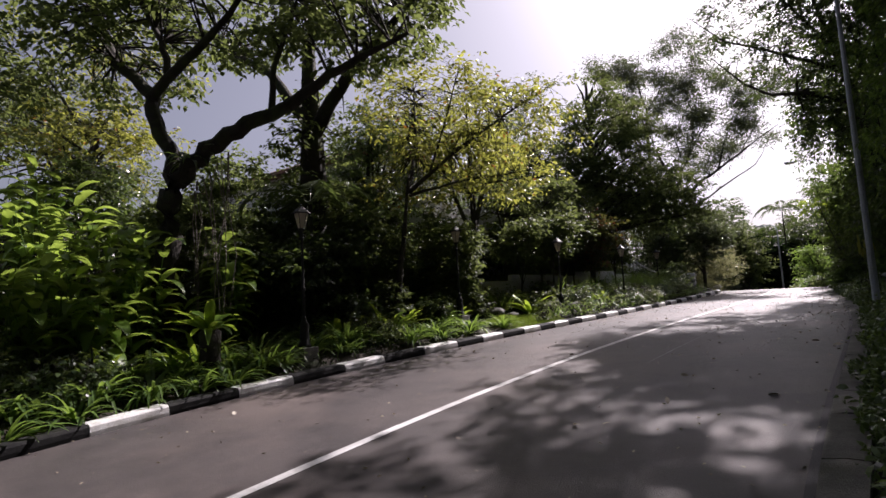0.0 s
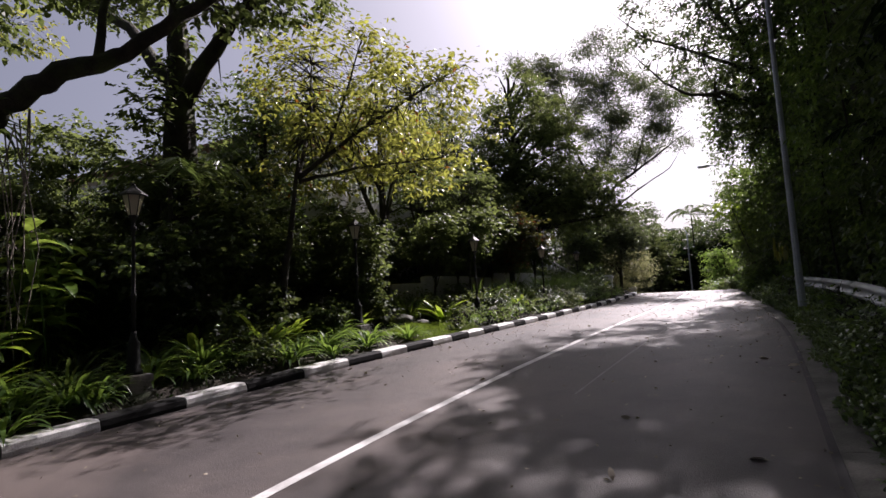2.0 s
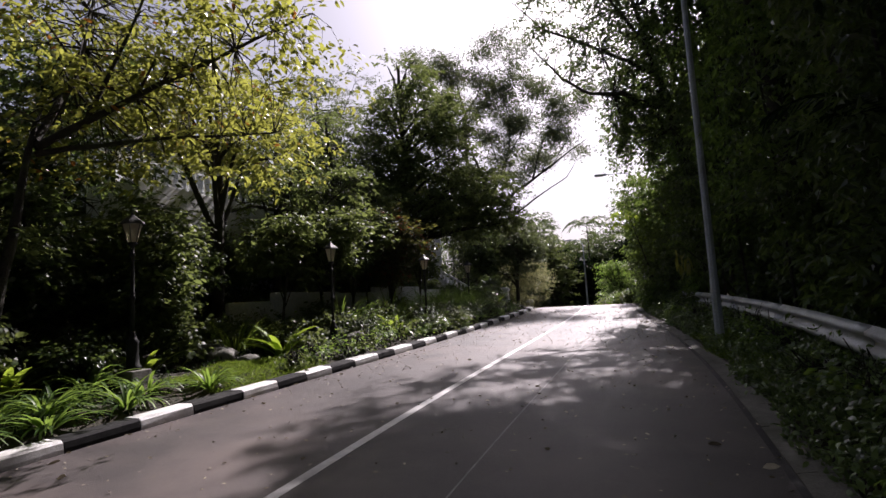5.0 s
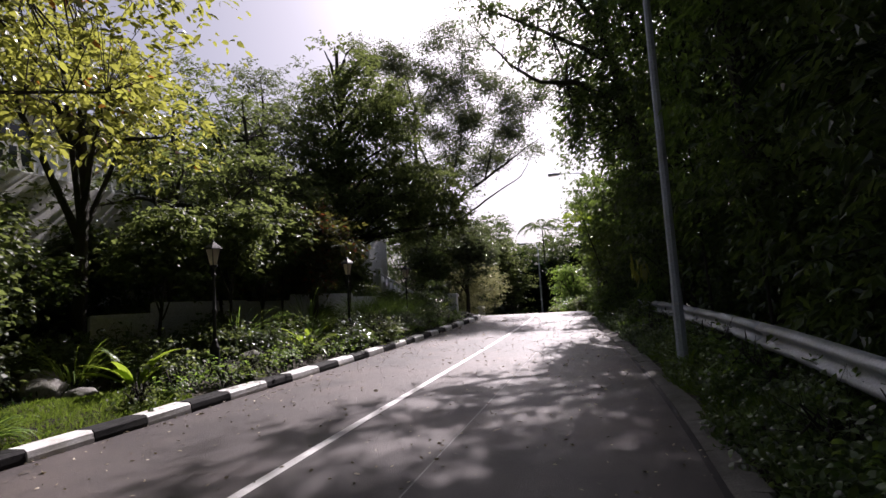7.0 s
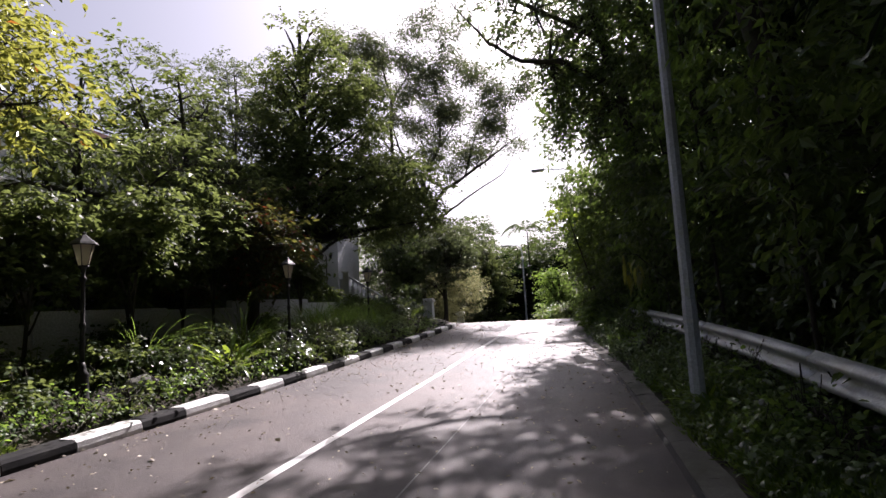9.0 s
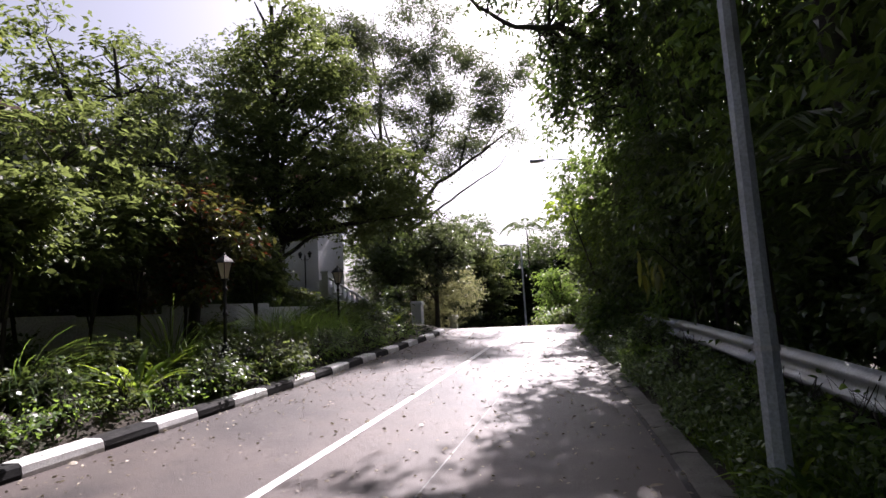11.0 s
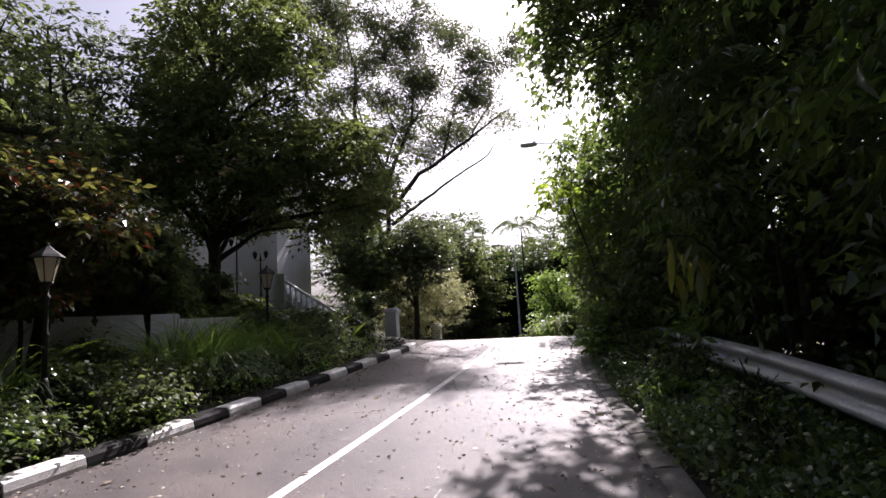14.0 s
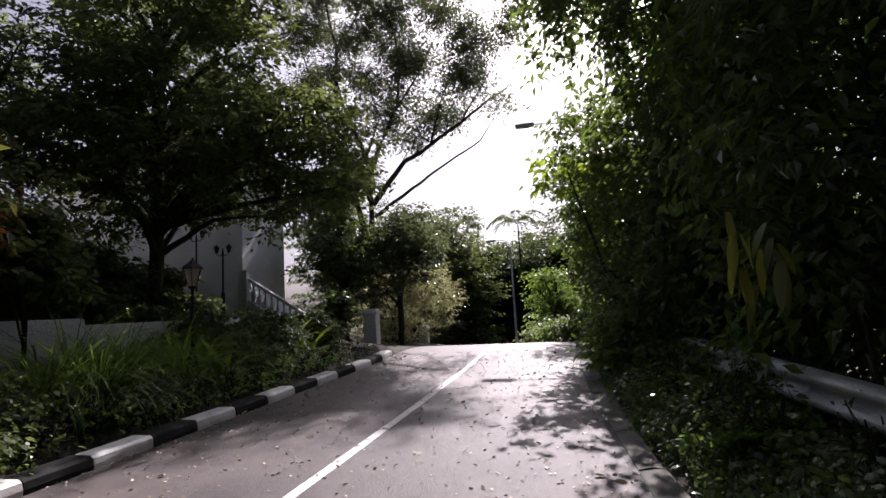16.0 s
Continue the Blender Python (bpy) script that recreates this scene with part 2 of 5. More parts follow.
def leaf_arrays(pos, way, length, width, r, fold=0.25, droop=0.15, fine=False):
    """Pointed, folded leaves that start at pos and run along way; fine ones have rounded sides and a bent tip."""
    n = len(pos)
    way = unit(way)
    side = unit(np.cross(way, unit(r.normal(size=(n, 3)) * 0.6 + np.array([0, 0, 1.0]))))
    up = np.cross(side, way)
    L = (length * r.uniform(0.65, 1.25, n))[:, None]
    W = L * width / length * r.uniform(0.8, 1.2, n)[:, None] / 2
    tip = pos + way * L - up * L * droop
    if fine:
        low, high = pos + way * L * 0.28, pos + way * L * 0.66 - up * L * droop * 0.3
        v = np.stack([pos, low + side * W * 0.9 + up * W * fold, high + side * W * 0.85 + up * W * fold, tip, high - side * W * 0.85 + up * W * fold, low - side * W * 0.9 + up * W * fold], 1).reshape(-1, 3)
        b = np.arange(n)[:, None] * 6
        return v, np.concatenate([b + np.array([[0, 1, 5]]), b + np.array([[1, 2, 5]]), b + np.array([[2, 4, 5]]), b + np.array([[2, 3, 4]])])
    mid = pos + way * L * 0.45
    v = np.stack([pos, mid + side * W + up * W * fold, tip, mid - side * W + up * W * fold], 1).reshape(-1, 3)
    b = np.arange(n)[:, None] * 4
    return v, np.concatenate([b + np.array([[0, 1, 2]]), b + np.array([[0, 2, 3]])])


def strap_arrays(base, azim, lift, length, width, r, seg=5, bend=1.4):
    """Arching strap-like leaves: they rise at lift (radians) and bend over by bend."""
    n = len(base)
    s = np.linspace(0, 1, seg + 1)
    elev = lift[:, None] - bend * s[None, :] ** 1.3 * r.uniform(0.6, 1.2, n)[:, None]
    step = (length / seg)[:, None]
    dh, dz = np.cumsum(np.cos(elev) * step, 1), np.cumsum(np.sin(elev) * step, 1)
    dh, dz = dh - dh[:, :1], dz - dz[:, :1]
    ca, sa = np.cos(azim)[:, None], np.sin(azim)[:, None]
    c = np.stack([base[:, 0:1] + dh * ca, base[:, 1:2] + dh * sa, base[:, 2:3] + dz], -1)
    w = (np.sin(np.pi * (0.12 + 0.86 * s)) ** 0.8)[None, :] * width[:, None] / 2
    side = np.stack([-sa * w, ca * w, np.abs(w) * 0.35], -1)
    side2 = np.stack([sa * w, -ca * w, np.abs(w) * 0.35], -1)
    v = np.stack([c + side, c, c + side2], 2).reshape(-1, 3)
    m = (seg + 1) * 3
    f = []
    for i in range(seg):
        for j in (0, 1):
            f.append([i * 3 + j, i * 3 + j + 1, (i + 1) * 3 + j + 1, (i + 1) * 3 + j])
    f = (np.arange(n)[:, None, None] * m + np.array(f)[None]).reshape(-1, 4)
    return v, f


# ---- the lie of the land ----
KERB = (0.1562, -1.1462, 2.6986, -0.8567, -7.7368)
LINE = (0.0345, -0.302, 0.8811, -0.1644, -3.8911)
EDGE = (0.1366, -0.8883, 1.6396, -0.3571, -0.1748)


def along(poly, y):
    """The x of a line of the road at y; straight on beyond the stretch that is walked."""
    y = np.asarray(y, float)
    c = np.clip(y, 4.0, 31.0)
    return np.polyval(poly, c / 10) + (y - c) * np.where(y > c, 0.03, 0.04)


def road_z(x, y):
    x, y = np.asarray(x, float), np.asarray(y, float)
    s, r = np.clip(y, 0, 33), np.clip(x, -9, 4)
    z = -0.06206 + 0.08135 * s + 0.01903 * r - 0.27808 * (s / 10) ** 2 - 0.02369 * (s / 10) * (r / 3) + 0.04633 * (s / 10) ** 3
    z = z + 0.0813 * np.clip(y, -40, 0)
    b = np.clip(y - 33, 0, 5)
    return z + 0.05 * b - 0.02 * b * b - 0.1 * np.clip(y - 38, 0, 22)


def ground_z(x, y):
    """Road level, the mounded bed and the hill on the left, the low verge and the drop on the right."""
    x, y = np.asarray(x, float), np.asarray(y, float)
    k, e = along(KERB, y), along(EDGE, y)
    z = road_z(np.clip(x, k, e), y) - 0.06
    d = k - x
    bed = 0.16 + 0.22 * np.clip(d / 2.0, 0, 1)
    hill = 0.5 * np.clip(d - 4.3, 0, 9) * np.clip((60 - y) / 20, 0, 1) + 0.05 * np.clip(d - 13, 0, 40)
    lump = 0.06 * np.sin(x * 2.1 + 1) * np.sin(y * 1.7) + 0.04 * np.sin(x * 4.7) * np.cos(y * 3.9 + 2)
    drive = np.clip((y - 33.5) / 1.0, 0, 1) * np.clip((41.5 - y) / 1.0, 0, 1)
    left = np.where(d > 0.28, 0.05 + (bed * np.clip((d - 0.1) / 0.6, 0, 1) + hill + lump * np.clip(d - 0.3, 0, 1)) * (1 - drive) + drive * 0.09 * np.clip(d, 0, 30), 0)
    f = x - e
    right = np.where(f > 0.3, 0.06 + 0.13 * np.clip((f - 0.3) / 1.0, 0, 1) + lump * np.clip(f - 0.3, 0, 1) - 0.35 * np.clip(f - 2.6, 0, 14), 0)
    return z + left + right


def gz(x, y):
    return float(ground_z(x, y))


# ---- ground ----
def grid_mesh(name, xs, ys, zfun, mat):
    X, Y = np.meshgrid(xs, ys)
    v = np.stack([X, Y, zfun(X, Y)], -1).reshape(-1, 3)
    nx, ny = len(xs), len(ys)
    i, j = np.meshgrid(np.arange(ny - 1), np.arange(nx - 1), indexing="ij")
    f = np.stack([i * nx + j, i * nx + j + 1, (i + 1) * nx + j + 1, (i + 1) * nx + j], -1).reshape(-1, 4)
    return mesh_of(name, v, f, mat, True)


xs = np.concatenate([np.linspace(-900, -40, 12), np.arange(-38, -14, 1.5), np.arange(-14, 9, 0.2), np.arange(9, 40, 1.5), np.linspace(42, 900, 12)])
ys = np.concatenate([np.linspace(-900, -30, 10), np.arange(-28, -2, 1.0), np.arange(-2, 44, 0.25), np.arange(44, 80, 1.5), np.linspace(82, 900, 10)])
tagged(new("ground", grid_mesh("ground", xs, ys, ground_z, SOIL)), "dark bare soil under planting and trees", "ground", kind="structure")

# ---- road ----
ry = np.arange(-40, 61, 0.5)
rt = np.linspace(0, 1, 13)
RX = along(KERB, ry)[:, None] * (1 - rt) + along(EDGE, ry)[:, None] * rt
RY = np.repeat(ry[:, None], len(rt), 1)
rv = np.stack([RX, RY, road_z(RX, RY)], -1).reshape(-1, 3)
ii, jj = np.meshgrid(np.arange(len(ry) - 1), np.arange(len(rt) - 1), indexing="ij")
rf = np.stack([ii * 13 + jj, ii * 13 + jj + 1, (ii + 1) * 13 + jj + 1, (ii + 1) * 13 + jj], -1).reshape(-1, 4)
road = tagged(new("road", mesh_of("road", rv, rf, ASPHALT, True)), "grey asphalt road, dappled with shade, littered with leaves", "road", kind="structure")


def strip(name, poly, shift, width, y0, y1, lift, mat, parent):
    y = np.arange(y0, y1 + 0.01, 0.25)
    c = along(poly, y) + shift
    X = np.stack([c - width / 2, c + width / 2], 1)
    Y = np.repeat(y[:, None], 2, 1)
    v = np.stack([X, Y, road_z(X, Y) + lift], -1).reshape(-1, 3)
    n = np.arange(len(y) - 1)[:, None] * 2
    return under(name, mesh_of(name, v, n + np.array([[0, 1, 3, 2]]), mat), parent)


strip("centre_line", LINE, 0.0, 0.12, -30, 36, 0.005, LINE_PAINT, road)
# Thin dark strip that paints in the shade along the right edge.
strip("edge_shade_strip", EDGE, -0.03, 0.06, -20, 27, 0.004, EDGE_SHADE, road)
strip("worn_line", LINE, 1.4, 0.018, 8.5, 21, 0.004, FAINT_PAINT, road)

# ---- kerb: painted blocks, alternately white and black ----
def kerb_block(y0, y1, mat, parent):
    """One block with a sloping face; its ends follow the bend of the road."""
    bm = bmesh.new()
    prof = ((0.0, -0.05), (0.0, 0.05), (-0.015, 0.12), (-0.05, 0.15), (-0.27, 0.155), (-0.3, 0.14), (-0.3, -0.05))
    g = 0.006
    rings = []
    for y in (y0 + g, y1 - g):
        x = float(along(KERB, y))
        z = float(road_z(x, y))
        rings.append([bm.verts.new((x + a + float(rng.normal(0, 0.003)), y, z + b + float(rng.normal(0, 0.003)))) for a, b in prof])
    n = len(prof)
    for i in range(n):
        bm.faces.new((rings[0][i], rings[0][(i + 1) % n], rings[1][(i + 1) % n], rings[1][i]))
    bm.faces.new(rings[0][::-1])
    bm.faces.new(rings[1])
    part("kerb_block", bm, mat, parent)


kerb = tagged(new("kerb"), "black and white painted concrete kerb, chipped and dirty", "kerb", kind="structure")
JOINTS = [3.13 - 1.03 * k for k in range(12, 0, -1)] + [3.13, 4.14, 5.2, 6.18, 7.27, 8.23, 9.34, 10.37, 11.27, 12.05, 12.95, 13.7, 14.43, 15.16, 15.95, 16.83, 17.57, 18.48, 19.25, 19.95, 20.73, 21.58, 22.38, 23.18, 23.91, 24.72, 25.46, 26.26, 27.08] + [27.08 + 0.8 * k for k in range(1, 8)]
for i, (y, e) in enumerate(zip(JOINTS, JOINTS[1:])):
    kerb_block(y, e, (KERB_WHITE, KERB_BLACK)[i % 2], kerb)

far_kerb = tagged(new("far_kerb"), "short black and white kerb beyond the drive", "kerb", kind="structure")
for k in range(4):
    bm = bmesh.new()
    x = -6.1 + 0.56 * k
    z = float(road_z(x + 0.3, 41.5))
    box(bm, x + 0.005, 41.4, z - 0.1, x + 0.555, 41.7, z + 0.15, 0.025)
    part("kerb_block", bm, (KERB_WHITE, KERB_WHITE, KERB_BLACK, KERB_WHITE)[k], far_kerb)

# concrete edge of the road on the right, cracked into lengths
edging = tagged(new("edging"), "weathered flush concrete road edging, chipped", "kerb", kind="structure")
y = -12.0
while y < 36:
    size = float(rng.uniform(0.8, 1.3))
    bm = bmesh.new()
    a, b = [], []
    for yy, lst in ((y + 0.01, a), (y + size - 0.01, b)):
        x = float(along(EDGE, yy))
        z = float(road_z(x, yy))
        w = 0.26 + float(rng.uniform(-0.05, 0.04))
        for dx, dz in ((0.0, -0.08), (0.0, 0.012), (w * 0.5, 0.03), (w, 0.025), (w, -0.08)):
            lst.append(bm.verts.new((x + dx, yy, z + dz + float(rng.normal(0, 0.004)))))
    for i in range(5):
        bm.faces.new((a[i], a[(i + 1) % 5], b[(i + 1) % 5], b[i]))
    bm.faces.new(a[::-1])
    bm.faces.new(b)
    part("edging_slab", bm, OLD_EDGING, edging)
    y += size


# ---- guardrail ----
def rail_x(y):
    return float(np.interp(y, [8, 12, 15, 18, 23, 26, 28.5], [1.35, 1.8, 2.1, 2.28, 2.36, 2.2, 1.95]))


WAVE = ((0.0, 0.0), (0.035, 0.03), (0.09, 0.06), (0.09, 0.1), (0.035, 0.135), (0.0, 0.165), (0.0, 0.2), (0.035, 0.23), (0.09, 0.265), (0.09, 0.305), (0.035, 0.335), (0.0, 0.365))


def guardrail(y0, y1, xfun, zfun, label):
    g = thing("guardrail", xfun(y0), y0, zfun(xfun(y0), y0), label, "guardrail")
    inv = g.matrix_basis.inverted()
    y = y0
    while y < y1 - 0.5:
        e = min(y + 4.0, y1)
        ysamp = np.linspace(y - 0.12, e, 7)
        bm = bmesh.new()
        rows = []
        for yy in ysamp:
            x, z = xfun(yy), zfun(xfun(yy), yy) + 0.43
            back = 0.006 if yy < y else 0.0
            rows.append([bm.verts.new(inv @ Vector((x - dx - back, yy, z + dz))) for dx, dz in WAVE])
        for r0, r1 in zip(rows, rows[1:]):
            for i in range(len(WAVE) - 1):
                bm.faces.new((r0[i], r0[i + 1], r1[i + 1], r1[i]))
        ob = part("beam", bm, GALVANISED, g, smooth=True)
        so = ob.modifiers.new("thickness", "SOLIDIFY")
        so.thickness = 0.004
        x, z = xfun(y), zfun(xfun(y), y)
        for dz in (0.155, 0.12):
            bm = bmesh.new()
            bmesh.ops.create_icosphere(bm, subdivisions=1, radius=0.016, matrix=Matrix.Translation(inv @ Vector((x - 0.008, y - 0.05 + (dz - 0.12) * 2, z + 0.44 + dz))))
            part("bolt", bm, GALVANISED, g)
        y = e
    y = y0 + 0.6
    while y < y1:
        x, z = xfun(y), zfun(xfun(y), y)
        p = inv @ Vector((x, y, z))
        bm = bmesh.new()
        box(bm, p.x + 0.06, p.y - 0.05, p.z - 0.9, p.x + 0.065 + 0.1, p.y - 0.045, p.z + 0.72)
        box(bm, p.x + 0.06, p.y - 0.05, p.z - 0.9, p.x + 0.066, p.y + 0.05, p.z + 0.72)
        box(bm, p.x + 0.06, p.y + 0.045, p.z - 0.9, p.x + 0.065 + 0.1, p.y + 0.05, p.z + 0.72)
        box(bm, p.x + 0.001, p.y - 0.04, p.z + 0.47, p.x + 0.06, p.y + 0.04, p.z + 0.7)
        part("post", bm, GALVANISED, g)
        y += 2.0
    return g


guardrail(8.4, 28.4, rail_x, lambda x, y: float(road_z(min(x, 1.0), y)), "galvanised steel guardrail with dull dirty wavy beam")
guardrail(33.5, 39.5, lambda y: 2.2 - 0.42 * (y - 33.5), lambda x, y: 1.02 - 0.03 * (y - 33.5), "galvanised guardrail at the bend beyond the crest")


# ---- street lamps ----
def street_lamp(x, y, z, height, lean_to, reach, label):
    """Tapered eight-sided steel column with an outreach arm and a flat lantern."""
    t = thing("street_lamp", x, y, z, label, "street lamp", turn=lean_to)
    v, f = tube_arrays([[(0, 0, -0.3, 0.088), (0, 0, 1.25, 0.083), (0, 0, 1.27, 0.076), (0, 0, height * 0.6, 0.062), (0, 0, height - 0.6, 0.048)]], 8)
    under("column", mesh_of("column", v, f, POLE_PAINT), t)
    a = np.linspace(0, math.pi / 2, 7)
    arm = [(reach * 0.45 * (1 - math.cos(q)), 0, height - 0.6 + 0.6 * math.sin(q), 0.045 - 0.01 * q) for q in a] + [(reach, 0, height + 0.05, 0.025)]
    v, f = tube_arrays([arm], 8)
    under("arm", mesh_of("arm", v, f, POLE_PAINT, True), t)
    bm = bmesh.new()
    box(bm, reach - 0.05, -0.13, height - 0.01, reach + 0.6, 0.13, height + 0.1, 0.035)
    lan = part("lantern", bm, POLE_PAINT, t)
    bm = bmesh.new()
    box(bm, reach + 0.1, -0.1, height - 0.035, reach + 0.55, 0.1, height - 0.012, 0.01)
    part("diffuser", bm, FROSTED, lan)
    bm = bmesh.new()
    box(bm, -0.05, -0.096, 0.35, 0.05, -0.075, 0.8, 0.006)
    part("hatch", bm, GALVANISED, t)
    v, f = tube_arrays([[(0, 0, 1.0, 0.094), (0, 0, 1.04, 0.094)]], 8)
    under("band", mesh_of("band", v, f, GALVANISED), t)
    return t


street_lamp(1.31, 17.25, gz(1.31, 17.25), 9.0, 180, 1.6, "grey steel street lamp column on the verge by the guardrail")
street_lamp(1.6, 36.9, 0.95, 7.6, 180, 1.6, "slim grey street lamp among foliage with arm over the road")
street_lamp(-1.9, 52.0, -0.4, 6.9, 165, 1.0, "far grey street lamp before dark trees")


# ---- garden lamps ----
def garden_lamp(x, y, top, label, plinth=True):
    z = gz(x, y)
    h = top - z
    t = thing("garden_lamp", x, y, z, label, "garden lamp", "lanterns along the road")
    if plinth:
        bm = bmesh.new()
        box(bm, -0.19, -0.19, -0.2, 0.19, 0.19, 0.24, 0.015)
        part("plinth", bm, OLD_EDGING, t, "weathered concrete plinth")
    b = 0.24 if plinth else 0.0
    bm = lathe(bmesh.new(), [(0.13, b), (0.13, b + 0.05), (0.1, b + 0.09), (0.085, b + 0.4), (0.1, b + 0.44), (0.06, b + 0.5), (0.05, b + 0.56), (0.036, b + 0.62)], 10)
    part("base", bm, BLACK_IRON, t, smooth=True)
    bm = lathe(bmesh.new(), [(0.034, b + 0.6), (0.032, b + 1.1), (0.045, b + 1.12), (0.045, b + 1.17), (0.03, b + 1.19), (0.026, h - 0.74), (0.045, h - 0.72), (0.045, h - 0.68), (0.025, h - 0.66), (0.03, h - 0.56), (0.07, h - 0.53), (0.075, h - 0.5)], 10)
    part("post", bm, BLACK_IRON, t, smooth=True)
    v, f = tube_arrays([[(-0.16, 0, h - 0.8, 0.008), (0.16, 0, h - 0.8, 0.008)]], 6)
    under("crossbar", mesh_of("crossbar", v, f, BLACK_IRON), t)
    head = lathe(bmesh.new(), [(0.185, h - 0.2), (0.2, h - 0.19), (0.17, h - 0.155), (0.08, h - 0.09), (0.06, h - 0.07), (0.035, h - 0.05), (0.02, h - 0.03), (0.026, h - 0.015), (0.004, h)], 6)
    part("lantern_roof", head, BLACK_IRON, t)
    cage = []
    for i in range(6):
        a = i * math.pi / 3
        cage.append([(0.075 * math.cos(a), 0.075 * math.sin(a), h - 0.5, 0.008), (0.155 * math.cos(a), 0.155 * math.sin(a), h - 0.19, 0.008)])
    v, f = tube_arrays(cage, 4)
    under("lantern_frame", mesh_of("lantern_frame", v, f, BLACK_IRON), t)
    bm = lathe(bmesh.new(), [(0.07, h - 0.495), (0.145, h - 0.2)], 6)
    part("lantern_glass", bm, FROSTED, t, "cream frosted lantern glass")
    return t


garden_lamp(-8.28, 7.12, 3.63, "black iron garden lamp post on a concrete plinth")
garden_lamp(-8.1, 12.5, 3.67, "black iron garden lamp post with creeper beside it")
garden_lamp(-6.98, 17.1, 3.53, "black iron garden lamp with cream lantern in bed", False)
garden_lamp(-6.28, 22.07, 3.5, "black iron garden lamp before the white garden wall", False)
garden_lamp(-6.04, 27.1, 3.57, "black iron garden lamp before the white stairs", False)


# ---- low white garden wall that steps up along the bed ----
garden_wall = tagged(new("garden_wall"), "low white rendered garden wall, stained, stepped up", "wall", kind="structure")
for x0, y0, x1, y1, top in ((-10.35, 17.6, -9.7, 18.7, 2.22), (-9.7, 18.7, -9.2, 21.6, 2.46), (-9.2, 21.6, -8.8, 23.6, 2.42), (-8.8, 23.6, -8.2, 27.0, 2.62), (-8.2, 27.0, -7.6, 31.0, 2.5)):
    bm = bmesh.new()
    n = Vector((y1 - y0, x0 - x1, 0)).normalized() * 0.1
    pts = [Vector((x0, y0 + 0.003, 0)) + n, Vector((x1, y1 - 0.003, 0)) + n, Vector((x1, y1 - 0.003, 0)) - n, Vector((x0, y0 + 0.003, 0)) - n]
    lo = [bm.verts.new((p.x, p.y, 0.4)) for p in pts]
    hi = [bm.verts.new((p.x, p.y, top)) for p in pts]
    bm.faces.new(hi)
    bm.faces.new(lo[::-1])
    for i in range(4):
        bm.faces.new((lo[i], lo[(i + 1) % 4], hi[(i + 1) % 4], hi[i]))
    bmesh.ops.bevel(bm, geom=[e for e in bm.edges if all(v in hi for v in e.verts)], offset=0.02, segments=2, affect="EDGES")
    part("wall_panel", bm, WHITE_WALL, garden_wall)


# ---- houses on the rise ----
def house(x0, y0, x1, y1, z0, z1, label, windows, balcony=None):
    t = thing("house", (x0 + x1) / 2, (y0 + y1) / 2, z0, label, "house")
    inv = t.matrix_basis.inverted()
    cx, cy, h = (x1 - x0) / 2, (y1 - y0) / 2, z1 - z0
    bm = bmesh.new()
    box(bm, -cx, -cy, -2.0, cx, cy, h)
    part("wall", bm, WHITE_WALL, t)
    bm = bmesh.new()
    o = 0.7
    lo = [bm.verts.new(p) for p in ((-cx - o, -cy - o, h), (cx + o, -cy - o, h), (cx + o, cy + o, h), (-cx - o, cy + o, h))]
    up = [bm.verts.new((v.co.x, v.co.y, h + 0.16)) for v in lo]
    rid = [bm.verts.new((0, -cy * 0.45, h + 1.9)), bm.verts.new((0, cy * 0.45, h + 1.9))]
    bm.faces.new(lo[::-1])
    for i in range(4):
        bm.faces.new((lo[i], lo[(i + 1) % 4], up[(i + 1) % 4], up[i]))
    bm.faces.new((up[0], up[1], rid[0]))
    bm.faces.new((up[1], up[2], rid[1], rid[0]))
    bm.faces.new((up[2], up[3], rid[1]))
    bm.faces.new((up[3], up[0], rid[0], rid[1]))
    part("roof", bm, ROOF_TILE, t, "red-brown tiled roof")
    for face, u, zz, w, hh in windows:
        # face "x": the wall that faces the road; face "y": the wall that faces down the road
        bm, gl = bmesh.new(), bmesh.new()
        for a0, a1, b0, b1 in ((-w / 2, w / 2, hh - 0.08, hh), (-w / 2, w / 2, 0, 0.08), (-w / 2, -w / 2 + 0.07, 0.08, hh - 0.08), (w / 2 - 0.07, w / 2, 0.08, hh - 0.08), (-0.025, 0.025, 0.08, hh - 0.08)):
            if face == "x":
                box(bm, cx + 0.003, u + a0, zz + b0, cx + 0.06, u + a1, zz + b1)
            else:
                box(bm, u + a0, -cy - 0.06, zz + b0, u + a1, -cy - 0.003, zz + b1)
        if face == "x":
            box(gl, cx + 0.004, u - w / 2 + 0.07, zz + 0.08, cx + 0.03, u + w / 2 - 0.07, zz + hh - 0.08)
        else:
            box(gl, u - w / 2 + 0.07, -cy - 0.03, zz + 0.08, u + w / 2 - 0.07, -cy - 0.004, zz + hh - 0.08)
        win = part("window", bm, WHITE_WALL, t, "white window frame")
        part("pane", gl, DARK_GLASS, win, "dark window glass")
    return t


